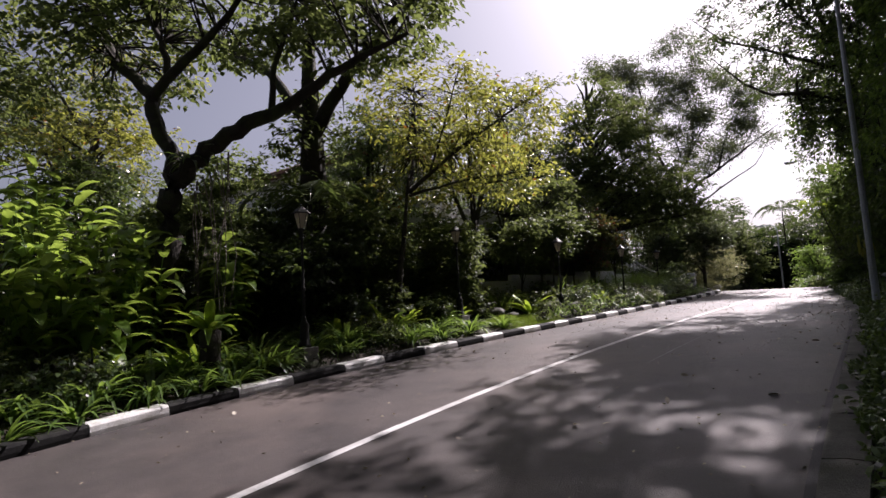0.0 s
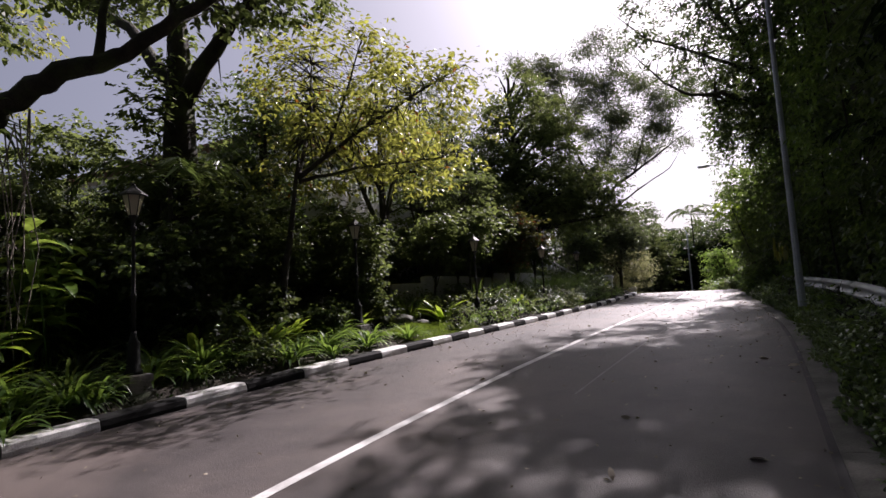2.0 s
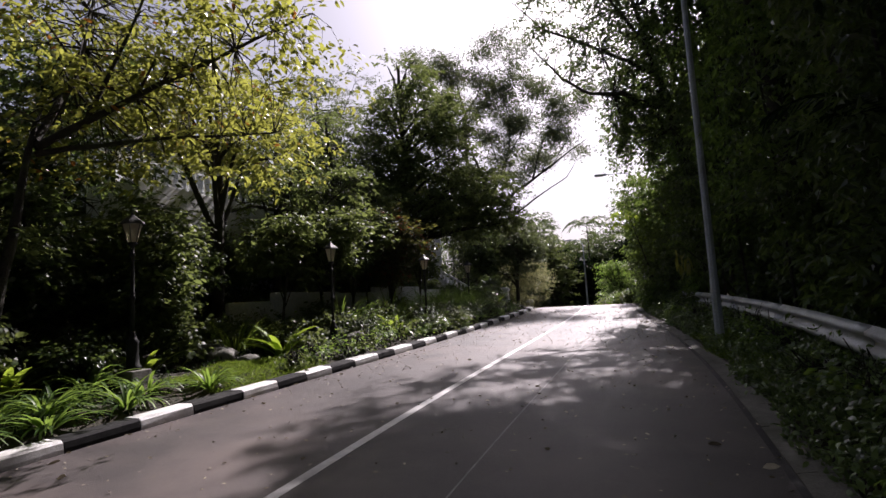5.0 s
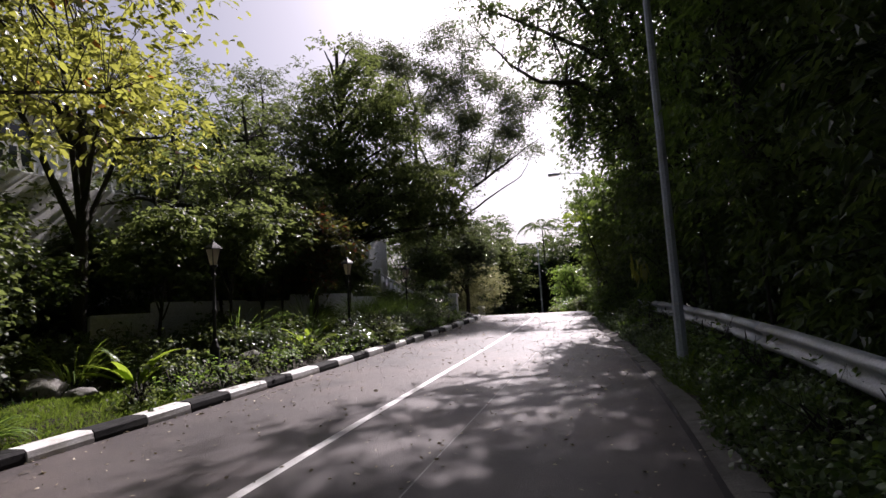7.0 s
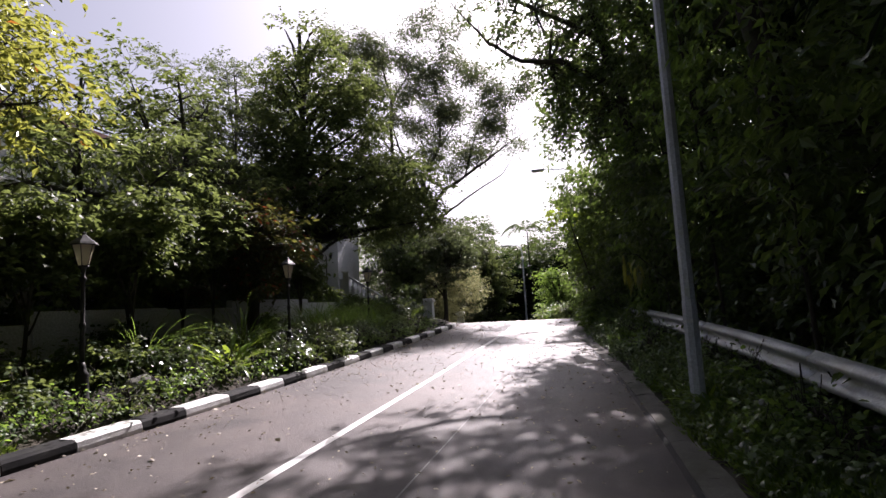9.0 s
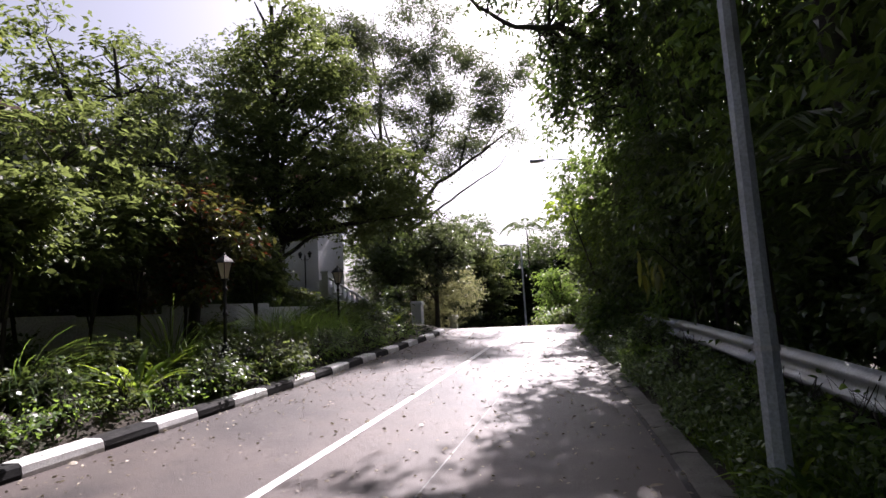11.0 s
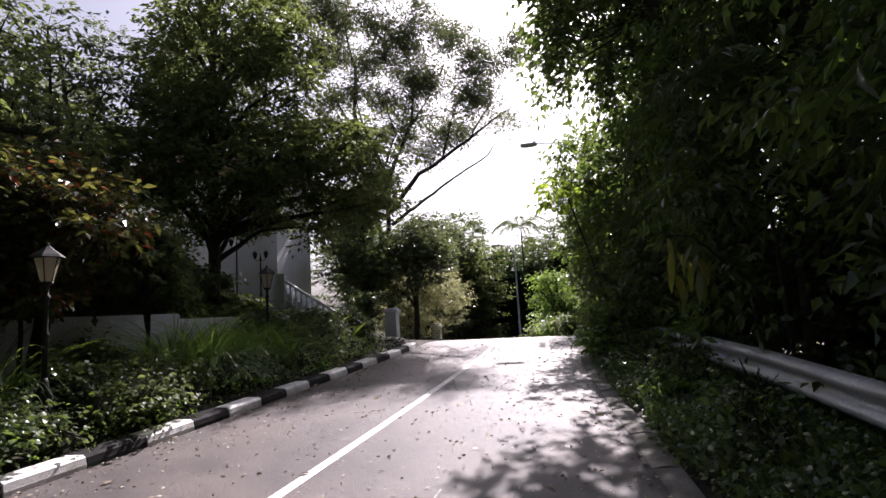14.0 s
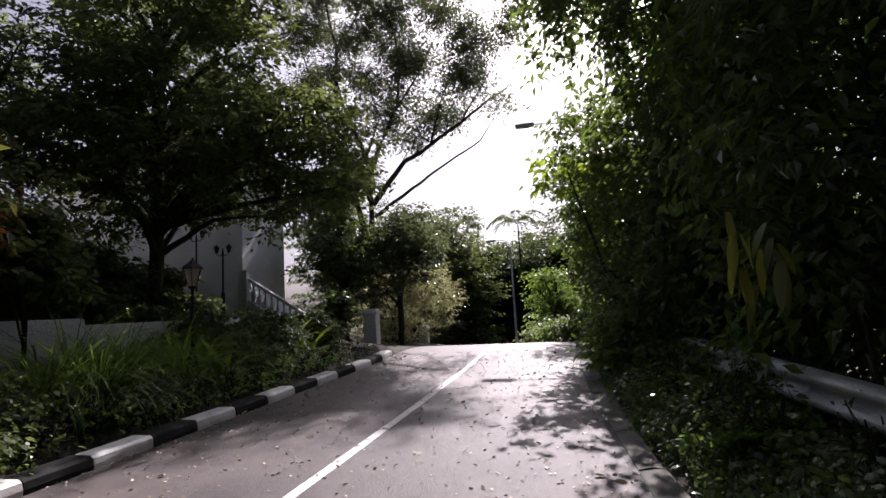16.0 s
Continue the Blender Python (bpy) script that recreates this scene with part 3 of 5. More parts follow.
def balustrade(p, q, n, height, label):
    """White balusters between two points, with a rail, a plinth and end piers."""
    p, q = Vector(p), Vector(q)
    t = thing("balustrade", p.x, p.y, p.z, label, "balustrade")
    d = q - p
    side = Vector((-d.y, d.x, 0)).normalized() * 0.08
    for name, z0, z1 in (("handrail", height - 0.1, height), ("plinth", 0.0, 0.12)):
        bm = bmesh.new()
        vs = [[bm.verts.new(o + s + Vector((0, 0, z))) for s, z in ((side, z0), (-side, z0), (-side, z1), (side, z1))] for o in (Vector(), d)]
        for i in range(4):
            bm.faces.new((vs[0][i], vs[0][(i + 1) % 4], vs[1][(i + 1) % 4], vs[1][i]))
        bm.faces.new(vs[0][::-1])
        bm.faces.new(vs[1])
        part(name, bm, WHITE_WALL, t)
    me = None
    for i in range(n):
        o = d * ((i + 0.5) / n)
        if me is None:
            ob = part("baluster", lathe(bmesh.new(), [(0.05, 0.12), (0.055, 0.16), (0.03, 0.2), (0.07, 0.34), (0.06, 0.42), (0.028, 0.58), (0.045, height - 0.12), (0.05, height - 0.1)], 8), WHITE_WALL, t, smooth=True)
            me = ob.data
        else:
            ob = under("baluster", me, t)
        ob.location = o
    for o in (Vector(), d):
        bm = bmesh.new()
        box(bm, o.x - 0.15, o.y - 0.15, o.z - 0.5, o.x + 0.15, o.y + 0.15, o.z + height + 0.1, 0.015)
        box(bm, o.x - 0.19, o.y - 0.19, o.z + height + 0.1, o.x + 0.19, o.y + 0.19, o.z + height + 0.17, 0.01)
        part("pier", bm, WHITE_WALL, t)
    return t


house(-32, 18.5, -16.0, 31.0, 3.6, 8.7, "white two-storey house behind trees on the rise", [("x", -4.5, 3.2, 1.6, 1.4), ("x", 0.5, 3.2, 2.2, 1.4), ("x", 5.0, 3.2, 1.4, 1.4), ("x", -2.0, 0.5, 2.0, 1.8), ("x", 3.5, 0.5, 2.0, 1.8), ("y", -3.0, 3.0, 2.0, 1.4), ("y", 4.0, 3.0, 1.6, 1.4)])
house(-19.5, 36.6, -10.85, 39.8, 2.2, 8.6, "white house with steps, in the shade of trees", [("y", -2.5, 2.9, 1.1, 1.2)])
balustrade((-13.2, 16.8, 5.6), (-12.6, 22.5, 5.6), 18, 0.95, "white balustrade along a terrace on the rise")
terrace = bmesh.new()
box(terrace, -14.0, 16.6, 2.5, -12.2, 23.5, 5.6, 0.02)
tagged(part("terrace", terrace, WHITE_WALL, None), "white rendered terrace wall on the rise", "terrace", kind="structure")


def garden_steps():
    t = thing("garden_steps", -10.1, 35.9, 1.2, "white outdoor steps that climb to the house", "steps")
    for i in range(14):
        bm = bmesh.new()
        box(bm, 2.8 - 0.22 * i, -0.9, 0.0, 3.04 - 0.22 * i, 0.5, 0.18 * (i + 1), 0.01)
        part("step", bm, WHITE_WALL, t)
    return t


garden_steps()
balustrade((-9.75, 34.9, 3.05), (-7.4, 34.9, 1.55), 11, 0.85, "white sloping stair balustrade beside the garden steps")


def terrace_lamp(x, y, z, h):
    """A slim black post with two small lanterns on a crossarm."""
    t = thing("terrace_lamp", x, y, z, "slim black twin-headed lamp post before the white house", "garden lamp", "terrace lamps")
    part("post", lathe(bmesh.new(), [(0.07, -0.6), (0.07, 0.1), (0.035, 0.16), (0.03, h - 0.3), (0.045, h - 0.26), (0.02, h - 0.05), (0.004, h)], 8), BLACK_IRON, t, smooth=True)
    v, f = tube_arrays([[(-0.24, 0, h - 0.22, 0.014), (-0.12, 0, h - 0.3, 0.014), (0, 0, h - 0.27, 0.016), (0.12, 0, h - 0.3, 0.014), (0.24, 0, h - 0.22, 0.014)]], 6)
    under("crossarm", mesh_of("crossarm", v, f, BLACK_IRON, True), t)
    for k in (-1, 1):
        bm = lathe(bmesh.new(), [(0.05, h - 0.2), (0.1, h - 0.02), (0.12, h), (0.05, h + 0.07), (0.01, h + 0.12)], 6)
        bmesh.ops.translate(bm, verts=bm.verts, vec=(0.24 * k, 0, 0))
        part("lantern", bm, BLACK_IRON, t)
    return t


terrace_lamp(-12.25, 35.9, 3.3, 2.35)
terrace_lamp(-11.2, 35.9, 3.3, 1.75)


def gate_pillar(x, y, z, top, w, label):
    t = thing("gate_pillar", x, y, z, label, "pillar", "gate pillars")
    h = top - z
    bm = bmesh.new()
    box(bm, -w / 2, -w / 2, -0.3, w / 2, w / 2, h - 0.2, 0.015)
    part("shaft", bm, WHITE_WALL, t)
    bm = bmesh.new()
    box(bm, -w / 2 - 0.06, -w / 2 - 0.06, h - 0.2, w / 2 + 0.06, w / 2 + 0.06, h - 0.08, 0.02)
    box(bm, -w / 2 - 0.0, -w / 2 - 0.0, h - 0.08, w / 2 + 0.0, w / 2 + 0.0, h, 0.03)
    part("cap", bm, WHITE_WALL, t)
    return t


gate_pillar(-6.45, 38.0, 0.95, 2.58, 0.5, "white rendered gate pillar with a moulded cap")
gate_pillar(-5.5, 42.5, 0.4, 1.75, 0.4, "small white gate pillar beside the bush")


# ---- trees ----
def strap_plant(name, label, category, n, length, width, lift, bend, mat, seed, seg=6, core=0.06):
    """A rosette of arching leaves, built at the origin; copied to its places."""
    r = np.random.default_rng(seed)
    t = thing(name, 0, 0, 0, label, category)
    az = r.uniform(0, 2 * math.pi, n)
    b = np.stack([core * np.cos(az), core * np.sin(az), np.full(n, -0.03)], 1)
    v, f = strap_arrays(b, az, r.uniform(lift[0], lift[1], n), length * r.uniform(0.6, 1.1, n), width * r.uniform(0.8, 1.2, n), r, seg, bend)
    under("leaves", mesh_of("leaves", v, f, mat, True), t)
    return t


def blob_points(blobs, n, r, shell=0.55):
    """Points in ellipsoids (x, y, z, rx, ry, rz), thicker near their skins."""
    b = np.array(blobs, float)
    w = b[:, 3] * b[:, 4] * b[:, 5]
    k = r.choice(len(b), n, p=w / w.sum())
    d = unit(r.normal(size=(n, 3)))
    u = r.uniform(0, 1, n) ** (1 / 3) * (1 - shell) + shell * r.uniform(0.75, 1.05, n)
    return b[k, :3] + d * u[:, None] * b[k, 3:], d


def tree(label, limbs, blobs, clumps, leaves, size, width, mat, bark, seed, sigma=0.32, twig=True, name="tree", droop=0.5, shell=0.5, sides=7, category="tree", strands=0.0, fine=False):
    """Trunk and limbs along given lines, twigs to every clump, and a crown of clumps of single leaves."""
    r = np.random.default_rng(seed)
    bx, by, bz, _ = limbs[0][0]
    t = thing(name, bx, by, bz, label, category)
    o = np.array([bx, by, bz])
    c, out = blob_points(blobs, clumps, r, shell)
    wob = []
    for line in limbs:
        p = np.array(line, float)
        if len(p) > 2:
            s = np.linspace(0, len(p) - 1, (len(p) - 1) * 4 + 1)
            p = np.stack([np.interp(s, np.arange(len(p)), p[:, i]) for i in range(4)], 1)
            p[1:-1, :3] += r.normal(0, 1, (len(p) - 2, 3)) * p[1:-1, 3:4] * 0.25
        wob.append(p)
    joints = np.concatenate([p[len(p) // 3:] for p in wob])
    lines = list(wob)
    if twig:
        for q in c[:: max(1, len(c) // 260)]:
            j = joints[np.argmin(((joints[:, :3] - q) ** 2).sum(1) + r.uniform(0, 0.8, len(joints)))]
            m = (j[:3] + q) / 2 + r.normal(0, 0.12, 3) + np.array([0, 0, 0.15])
            rad = min(j[3] * 0.5, 0.035)
            lines.append(np.array([[*j[:3], rad], [*m, rad * 0.65], [*q, 0.004]]))
    v, f = tube_arrays(lines, sides)
    under("trunk", mesh_of("trunk", v - o, f, bark, True), t)
    n = clumps * leaves
    turn = np.repeat(r.uniform(0, 2 * np.pi, clumps), leaves) + np.tile(np.arange(leaves) % 3, clumps) * 2.1
    head = unit(np.repeat(out, leaves, 0) * np.array([0.7, 0.7, 0.35]) + np.stack([np.cos(turn), np.sin(turn), np.repeat(r.normal(0, 0.25, clumps), leaves)], 1))
    beside = unit(np.cross(head, np.array([0.0, 0.0, 1.0]))) * np.where(r.uniform(size=n) < 0.5, -1, 1)[:, None]
    pos = np.repeat(c, leaves, 0) + head * (r.uniform(-0.3, 1.7, n) * sigma * 1.35)[:, None] + r.normal(0, 1, (n, 3)) * sigma * np.array([0.22, 0.22, 0.16])
    if strands:
        hung = np.repeat(r.uniform(size=clumps) < strands, leaves)
        down = np.repeat(r.uniform(0.8, 2.6, clumps), leaves) * r.uniform(0, 1, n)
        base = np.repeat(c, leaves, 0) + r.normal(0, 0.13, (n, 3))
        base[:, 2] -= down
        pos = np.where(hung[:, None], base, pos)
    way = beside + head * 0.7 + r.normal(0, 0.35, (n, 3)) - np.array([0, 0, droop * 0.7])
    v, f = leaf_arrays(pos, way, size, width, r, fine=fine)
    under("crown", mesh_of("crown", v - o, f, mat), t)
    return t


def trunk_line(x, y, top, r0, lean=(0, 0), z=None):
    z = gz(x, y) - 0.15 if z is None else z
    return [(x, y, z, r0 * 1.35), (x + lean[0] * 0.15, y + lean[1] * 0.15, z + 0.5, r0), (x + lean[0] * 0.6, y + lean[1] * 0.6, z + (top - z) * 0.55, r0 * 0.75), (x + lean[0], y + lean[1], top, r0 * 0.35)]


# the forked tree by the road
tree("dark mossy forked tree with spreading limbs over the bed",
     [[(-11.8, 6.0, -0.1, 0.34), (-11.6, 6.0, 1.4, 0.26), (-11.35, 6.0, 3.2, 0.24), (-10.85, 6.0, 4.4, 0.25)],
      [(-10.9, 6.0, 4.3, 0.18), (-11.5, 6.0, 5.5, 0.16), (-12.0, 6.0, 6.6, 0.16), (-13.7, 6.0, 7.9, 0.12), (-15.4, 6.2, 10.2, 0.06)],
      [(-12.0, 6.0, 6.5, 0.13), (-11.1, 6.0, 6.8, 0.11), (-10.1, 6.2, 7.3, 0.09), (-9.1, 6.6, 8.4, 0.04)],
      [(-11.2, 6.0, 6.75, 0.09), (-11.5, 6.0, 7.7, 0.07), (-12.7, 6.0, 9.3, 0.04)],
      [(-10.9, 6.0, 4.35, 0.2), (-10.2, 6.3, 4.95, 0.18), (-9.2, 6.6, 5.4, 0.16), (-8.8, 7.4, 5.95, 0.13), (-7.5, 7.6, 6.4, 0.09), (-5.9, 7.8, 6.7, 0.04)],
      [(-9.0, 7.0, 5.6, 0.08), (-9.1, 7.2, 6.8, 0.06), (-8.8, 7.6, 8.4, 0.03)]],
     [(-14.5, 6.5, 8.6, 2.4, 2.0, 1.5), (-10.5, 7.2, 8.8, 2.6, 2.0, 1.3), (-7.6, 7.8, 7.6, 2.0, 1.6, 1.2), (-13.5, 5.5, 10.0, 2.6, 2.0, 1.4)], 310, 24, 0.21, 0.095, LEAF_MID, BARK, 1, 0.27, fine=True)
# the tree behind it, its trunk wrapped in creeper
tree("large tree with trunk wrapped in dark creeper",
     [trunk_line(-11.7, 10.5, 9.5, 0.5), [(-11.7, 10.5, 6.5, 0.25), (-10.0, 10.6, 8.3, 0.16), (-7.8, 11.0, 9.8, 0.07)], [(-11.7, 10.5, 7.0, 0.22), (-13.4, 10.4, 9.0, 0.14), (-15.5, 10.0, 10.5, 0.06)]],
     [(-11.6, 10.5, 5.6, 1.2, 1.1, 2.6), (-9.2, 10.6, 10.0, 2.3, 2.4, 1.7), (-15.0, 10.8, 11.0, 1.6, 1.8, 1.0)], 320, 30, 0.19, 0.09, LEAF_MID, BARK, 2, 0.26)
# the light yellow-green tree that leans to the road
tree("slender tree with sunlit yellow-green leaves",
     [trunk_line(-9.2, 10.9, 5.0, 0.1, (0.3, 0.6)), [(-8.9, 11.5, 4.6, 0.07), (-8.3, 12.8, 5.8, 0.05), (-7.2, 14.0, 7.0, 0.035), (-5.9, 14.7, 7.8, 0.015)], [(-8.9, 11.5, 4.7, 0.06), (-9.4, 12.6, 6.4, 0.045), (-10.0, 13.4, 8.4, 0.02)], [(-8.9, 11.5, 4.5, 0.05), (-7.9, 12.9, 5.0, 0.03), (-6.4, 14.0, 5.2, 0.015)], [(-8.6, 12.1, 5.2, 0.04), (-8.3, 12.6, 6.8, 0.03), (-8.0, 13.0, 8.4, 0.012)]],
     [(-9.2, 13.2, 7.4, 2.3, 1.9, 1.8), (-7.2, 14.0, 6.7, 1.8, 1.6, 1.3), (-9.6, 12.9, 5.4, 1.9, 1.6, 0.9), (-7.2, 13.8, 5.0, 1.7, 1.4, 0.5), (-11.0, 13.6, 8.2, 1.5, 1.4, 1.3), (-5.8, 14.6, 7.4, 0.8, 0.9, 0.6), (-5.8, 14.2, 5.6, 0.8, 0.8, 0.5), (-8.8, 15.2, 7.6, 1.4, 1.2, 1.2)], 345, 22, 0.165, 0.07, LEAF_YELLOW, BARK, 3, 0.27, fine=True)
# dense dark tree beyond the garden wall: a tall rounded cone of many boughs
q = np.random.default_rng(404)
boughs, limbs = [], [trunk_line(-10.1, 31.2, 14.4, 0.2)]
for zz in np.arange(5.7, 14.8, 0.6):
    wide = float(np.interp(zz, [4.8, 6.0, 8.5, 11.0, 13.2, 15.0], [2.6, 3.8, 3.7, 2.9, 2.0, 0.7]))
    mid = float(np.interp(zz, [5, 8, 14], [-9.4, -9.5, -9.7]))
    turn = q.uniform(0, 6.28)
    for k in range(5 if zz < 13 else 3):
        a = turn + k * 6.28 / 5 + q.uniform(-0.35, 0.35)
        d = wide * q.uniform(0.5, 0.86)
        b = (mid + d * math.cos(a), 31.2 + d * 0.85 * math.sin(a), zz + q.uniform(-0.25, 0.25))
        boughs.append((*b, wide * q.uniform(0.22, 0.34), wide * q.uniform(0.22, 0.34), q.uniform(0.4, 0.62)))
        if k % 2 == 0:
            limbs.append([(-10.1, 31.2, max(4.2, zz - 1.6), 0.1), (-10.1 + (b[0] + 10.1) * 0.5, 31.2 + (b[1] - 31.2) * 0.5, zz - 0.4, 0.06), (*b, 0.02)])
for x, y, z in ((-5.4, 32.0, 6.3), (-6.4, 32.2, 7.2), (-5.7, 32.6, 8.2), (-6.6, 32.0, 5.7), (-5.0, 31.2, 5.6), (-5.3, 30.6, 7.2), (-5.2, 33.4, 7.4)):
    boughs.append((x, y, z, 0.9, 1.0, 0.6))
    limbs.append([(-10.1, 31.2, 5.0, 0.12), ((x - 10.1) / 2, (y + 31.2) / 2, z - 0.2, 0.07), (x, y, z, 0.02)])
tree("tall dense dark green tree with rounded crown", limbs, boughs, 1400, 32, 0.2, 0.095, LEAF_MID, BARK, 4, 0.3, shell=0.6)
# airy tall tree behind it: steep bare limbs with loose tufts of leaves at their ends
airy = [trunk_line(-7.6, 42.0, 8.0, 0.35, z=0.5), [(-8.0, 42.3, 6.0, 0.2), (-9.3, 42.4, 11.2, 0.16), (-9.2, 42.4, 15.5, 0.11), (-9.7, 42.4, 18.0, 0.06), (-9.3, 42.4, 20.4, 0.02)],
        [(-9.2, 42.4, 15.4, 0.09), (-8.2, 42.3, 16.6, 0.06), (-7.3, 42.2, 18.4, 0.03), (-7.0, 42.2, 20.0, 0.01)],
        [(-7.6, 42.0, 7.6, 0.2), (-7.7, 42.0, 9.6, 0.15), (-8.7, 41.8, 12.2, 0.09), (-9.0, 41.8, 13.6, 0.03)],
        [(-7.7, 42.0, 8.6, 0.17), (-7.0, 42.0, 10.2, 0.13), (-6.1, 42.0, 12.0, 0.1), (-5.9, 42.0, 14.4, 0.06), (-6.4, 42.0, 16.6, 0.02)],
        [(-6.2, 42.0, 11.8, 0.07), (-5.0, 42.2, 13.6, 0.05), (-3.8, 42.2, 15.8, 0.015)],
        [(-7.5, 42.0, 7.4, 0.2), (-5.9, 42.0, 9.2, 0.14), (-3.2, 42.0, 10.8, 0.09), (-2.0, 42.0, 11.6, 0.06), (-0.8, 42.0, 12.3, 0.02)],
        [(-4.6, 42.0, 10.0, 0.08), (-3.9, 41.8, 12.2, 0.05), (-2.4, 41.8, 14.6, 0.015)],
        [(-7.4, 42.0, 6.8, 0.14), (-5.6, 41.8, 7.9, 0.09), (-3.8, 41.8, 9.0, 0.06), (-2.3, 41.8, 9.8, 0.04), (-1.6, 41.8, 10.9, 0.012)],
        [(-7.8, 42.0, 9.4, 0.1), (-6.9, 41.6, 11.4, 0.06), (-7.4, 41.6, 13.2, 0.02)],
        [(-9.3, 42.4, 12.0, 0.08), (-10.6, 42.2, 14.4, 0.05), (-11.4, 42.0, 17.2, 0.015)],
        [(-3.2, 42.0, 10.8, 0.05), (-1.6, 41.9, 13.2, 0.03), (-0.8, 41.8, 15.2, 0.01)]]
q = np.random.default_rng(405)
tufts = []
for x, z, w, h in ((-4.2, 12.2, 1.7, 1.2), (-2.6, 12.6, 1.1, 1.0), (-6.2, 16.4, 1.4, 1.4), (-2.2, 15.0, 1.3, 1.1), (-3.9, 16.2, 1.2, 1.0), (-4.8, 14.2, 1.3, 1.0), (-8.0, 17.4, 1.3, 1.3), (-9.6, 18.8, 1.6, 1.6), (-7.2, 19.8, 1.5, 1.2), (-10.8, 16.6, 1.3, 1.3), (-0.9, 15.2, 0.9, 1.0), (-11.5, 19.2, 1.3, 1.2), (-8.9, 13.6, 1.2, 1.0), (-9.8, 11.2, 1.3, 1.2), (-5.2, 17.8, 1.1, 0.9), (-1.2, 11.6, 0.7, 0.6), (-7.4, 13.2, 0.9, 0.9), (-8.2, 9.0, 1.2, 1.0), (-10.6, 13.8, 1.0, 1.0), (-7.2, 15.4, 0.9, 0.8), (-6.8, 11.6, 1.1, 0.9), (-5.4, 10.8, 0.9, 0.8), (-3.0, 13.8, 1.1, 0.9), (-6.0, 13.2, 1.2, 1.0), (-8.3, 15.4, 1.1, 1.0)):
    for k in range(6):
        tufts.append((x + q.normal(0, 0.45) * w, 42.0 + q.normal(0, 0.5), z + q.normal(0, 0.45) * h, w * q.uniform(0.3, 0.55), 0.7, h * q.uniform(0.28, 0.5)))
tree("tall airy grey-green tree with steep bare limbs", [[(x, y, z, w * 0.75) for x, y, z, w in line] for line in airy], tufts, 2300, 32, 0.18, 0.062, LEAF_GREY, BARK, 5, 0.4, shell=0.0)


# plant that sits in the fork, and thin roots that hang from it
epiphyte = strap_plant("epiphyte", "dark drooping strap-leaved plant in a tree fork", "plant", 30, 0.85, 0.07, (0.1, 1.2), 1.9, LEAF_DARK, 322, 6, 0.08)
epiphyte.matrix_basis = pose(-10.55, 6.15, 4.75)
q = np.random.default_rng(323)
roots = thing("hanging_roots", -10.3, 6.2, gz(-10.3, 6.2), "thin pale aerial roots hanging from the forked tree", "roots")
for k in range(11):
    x, d = q.uniform(-0.5, 0.9), q.uniform(-0.35, 0.35)
    top, low = 4.5 - gz(-10.3, 6.2) + 0.35 * x, q.uniform(0.2, 1.9)
    v, f = tube_arrays([[(x, 0.1, top, 0.012), (x + d * 0.3, 0.1 + q.normal(0, 0.1), top * 0.7 + low * 0.3, 0.01), (x + d, q.normal(0.1, 0.1), top * 0.35 + low * 0.65, 0.009), (x + d * 0.6, 0.1, low, 0.006)]], 5)
    under("root", mesh_of("root", v, f, PALE_BARK, True), roots)


def simple_tree(label, x, y, top, spread, base, mat, seed, clumps, leaves, size, width, r0=0.14, bark=BARK, sigma=0.34, name="tree", z=None, shell=0.45, droop=0.5, category="tree", squash=1.0, fine=False):
    """A tree or bush from its place, top, spread and the height at which its crown begins."""
    r = np.random.default_rng(seed + 900)
    g = gz(x, y) - 0.1 if z is None else z
    mid, half = (top + base) / 2, (top - base) / 2
    blobs = [(x, y, mid + half * 0.2, spread * 0.45, spread * 0.45 * squash, half * 0.62)]
    limbs = [[(x, y, g, r0 * 1.3), (x + r.normal(0, 0.05), y + r.normal(0, 0.05), (g + base) / 2, r0), (x + r.normal(0, 0.15), y + r.normal(0, 0.15), mid, r0 * 0.7), (x, y, top - half * 0.25, r0 * 0.25)]]
    n = 6 if name == "shrub" else 12
    for i in range(n):
        a = i * 2 * math.pi / n + r.uniform(-0.4, 0.4)
        d, zz = spread * r.uniform(0.4, 0.8), mid + half * r.uniform(-0.75, 0.7)
        blobs.append((x + d * math.cos(a), y + d * math.sin(a) * squash, zz, spread * r.uniform(0.22, 0.48), spread * r.uniform(0.22, 0.48) * squash, half * r.uniform(0.16, 0.36)))
        s = g + (mid - g) * r.uniform(0.4, 0.9)
        limbs.append([(x, y, s, r0 * 0.55), (x + d * 0.5 * math.cos(a), y + d * 0.5 * math.sin(a) * squash, (s + zz) / 2 + 0.2, r0 * 0.35), (x + d * math.cos(a), y + d * math.sin(a) * squash, zz, r0 * 0.12)])
    return tree(label, limbs, blobs, clumps, leaves, size, width, mat, bark, seed, sigma, name=name, shell=shell, droop=droop, sides=6, category=category, fine=fine)


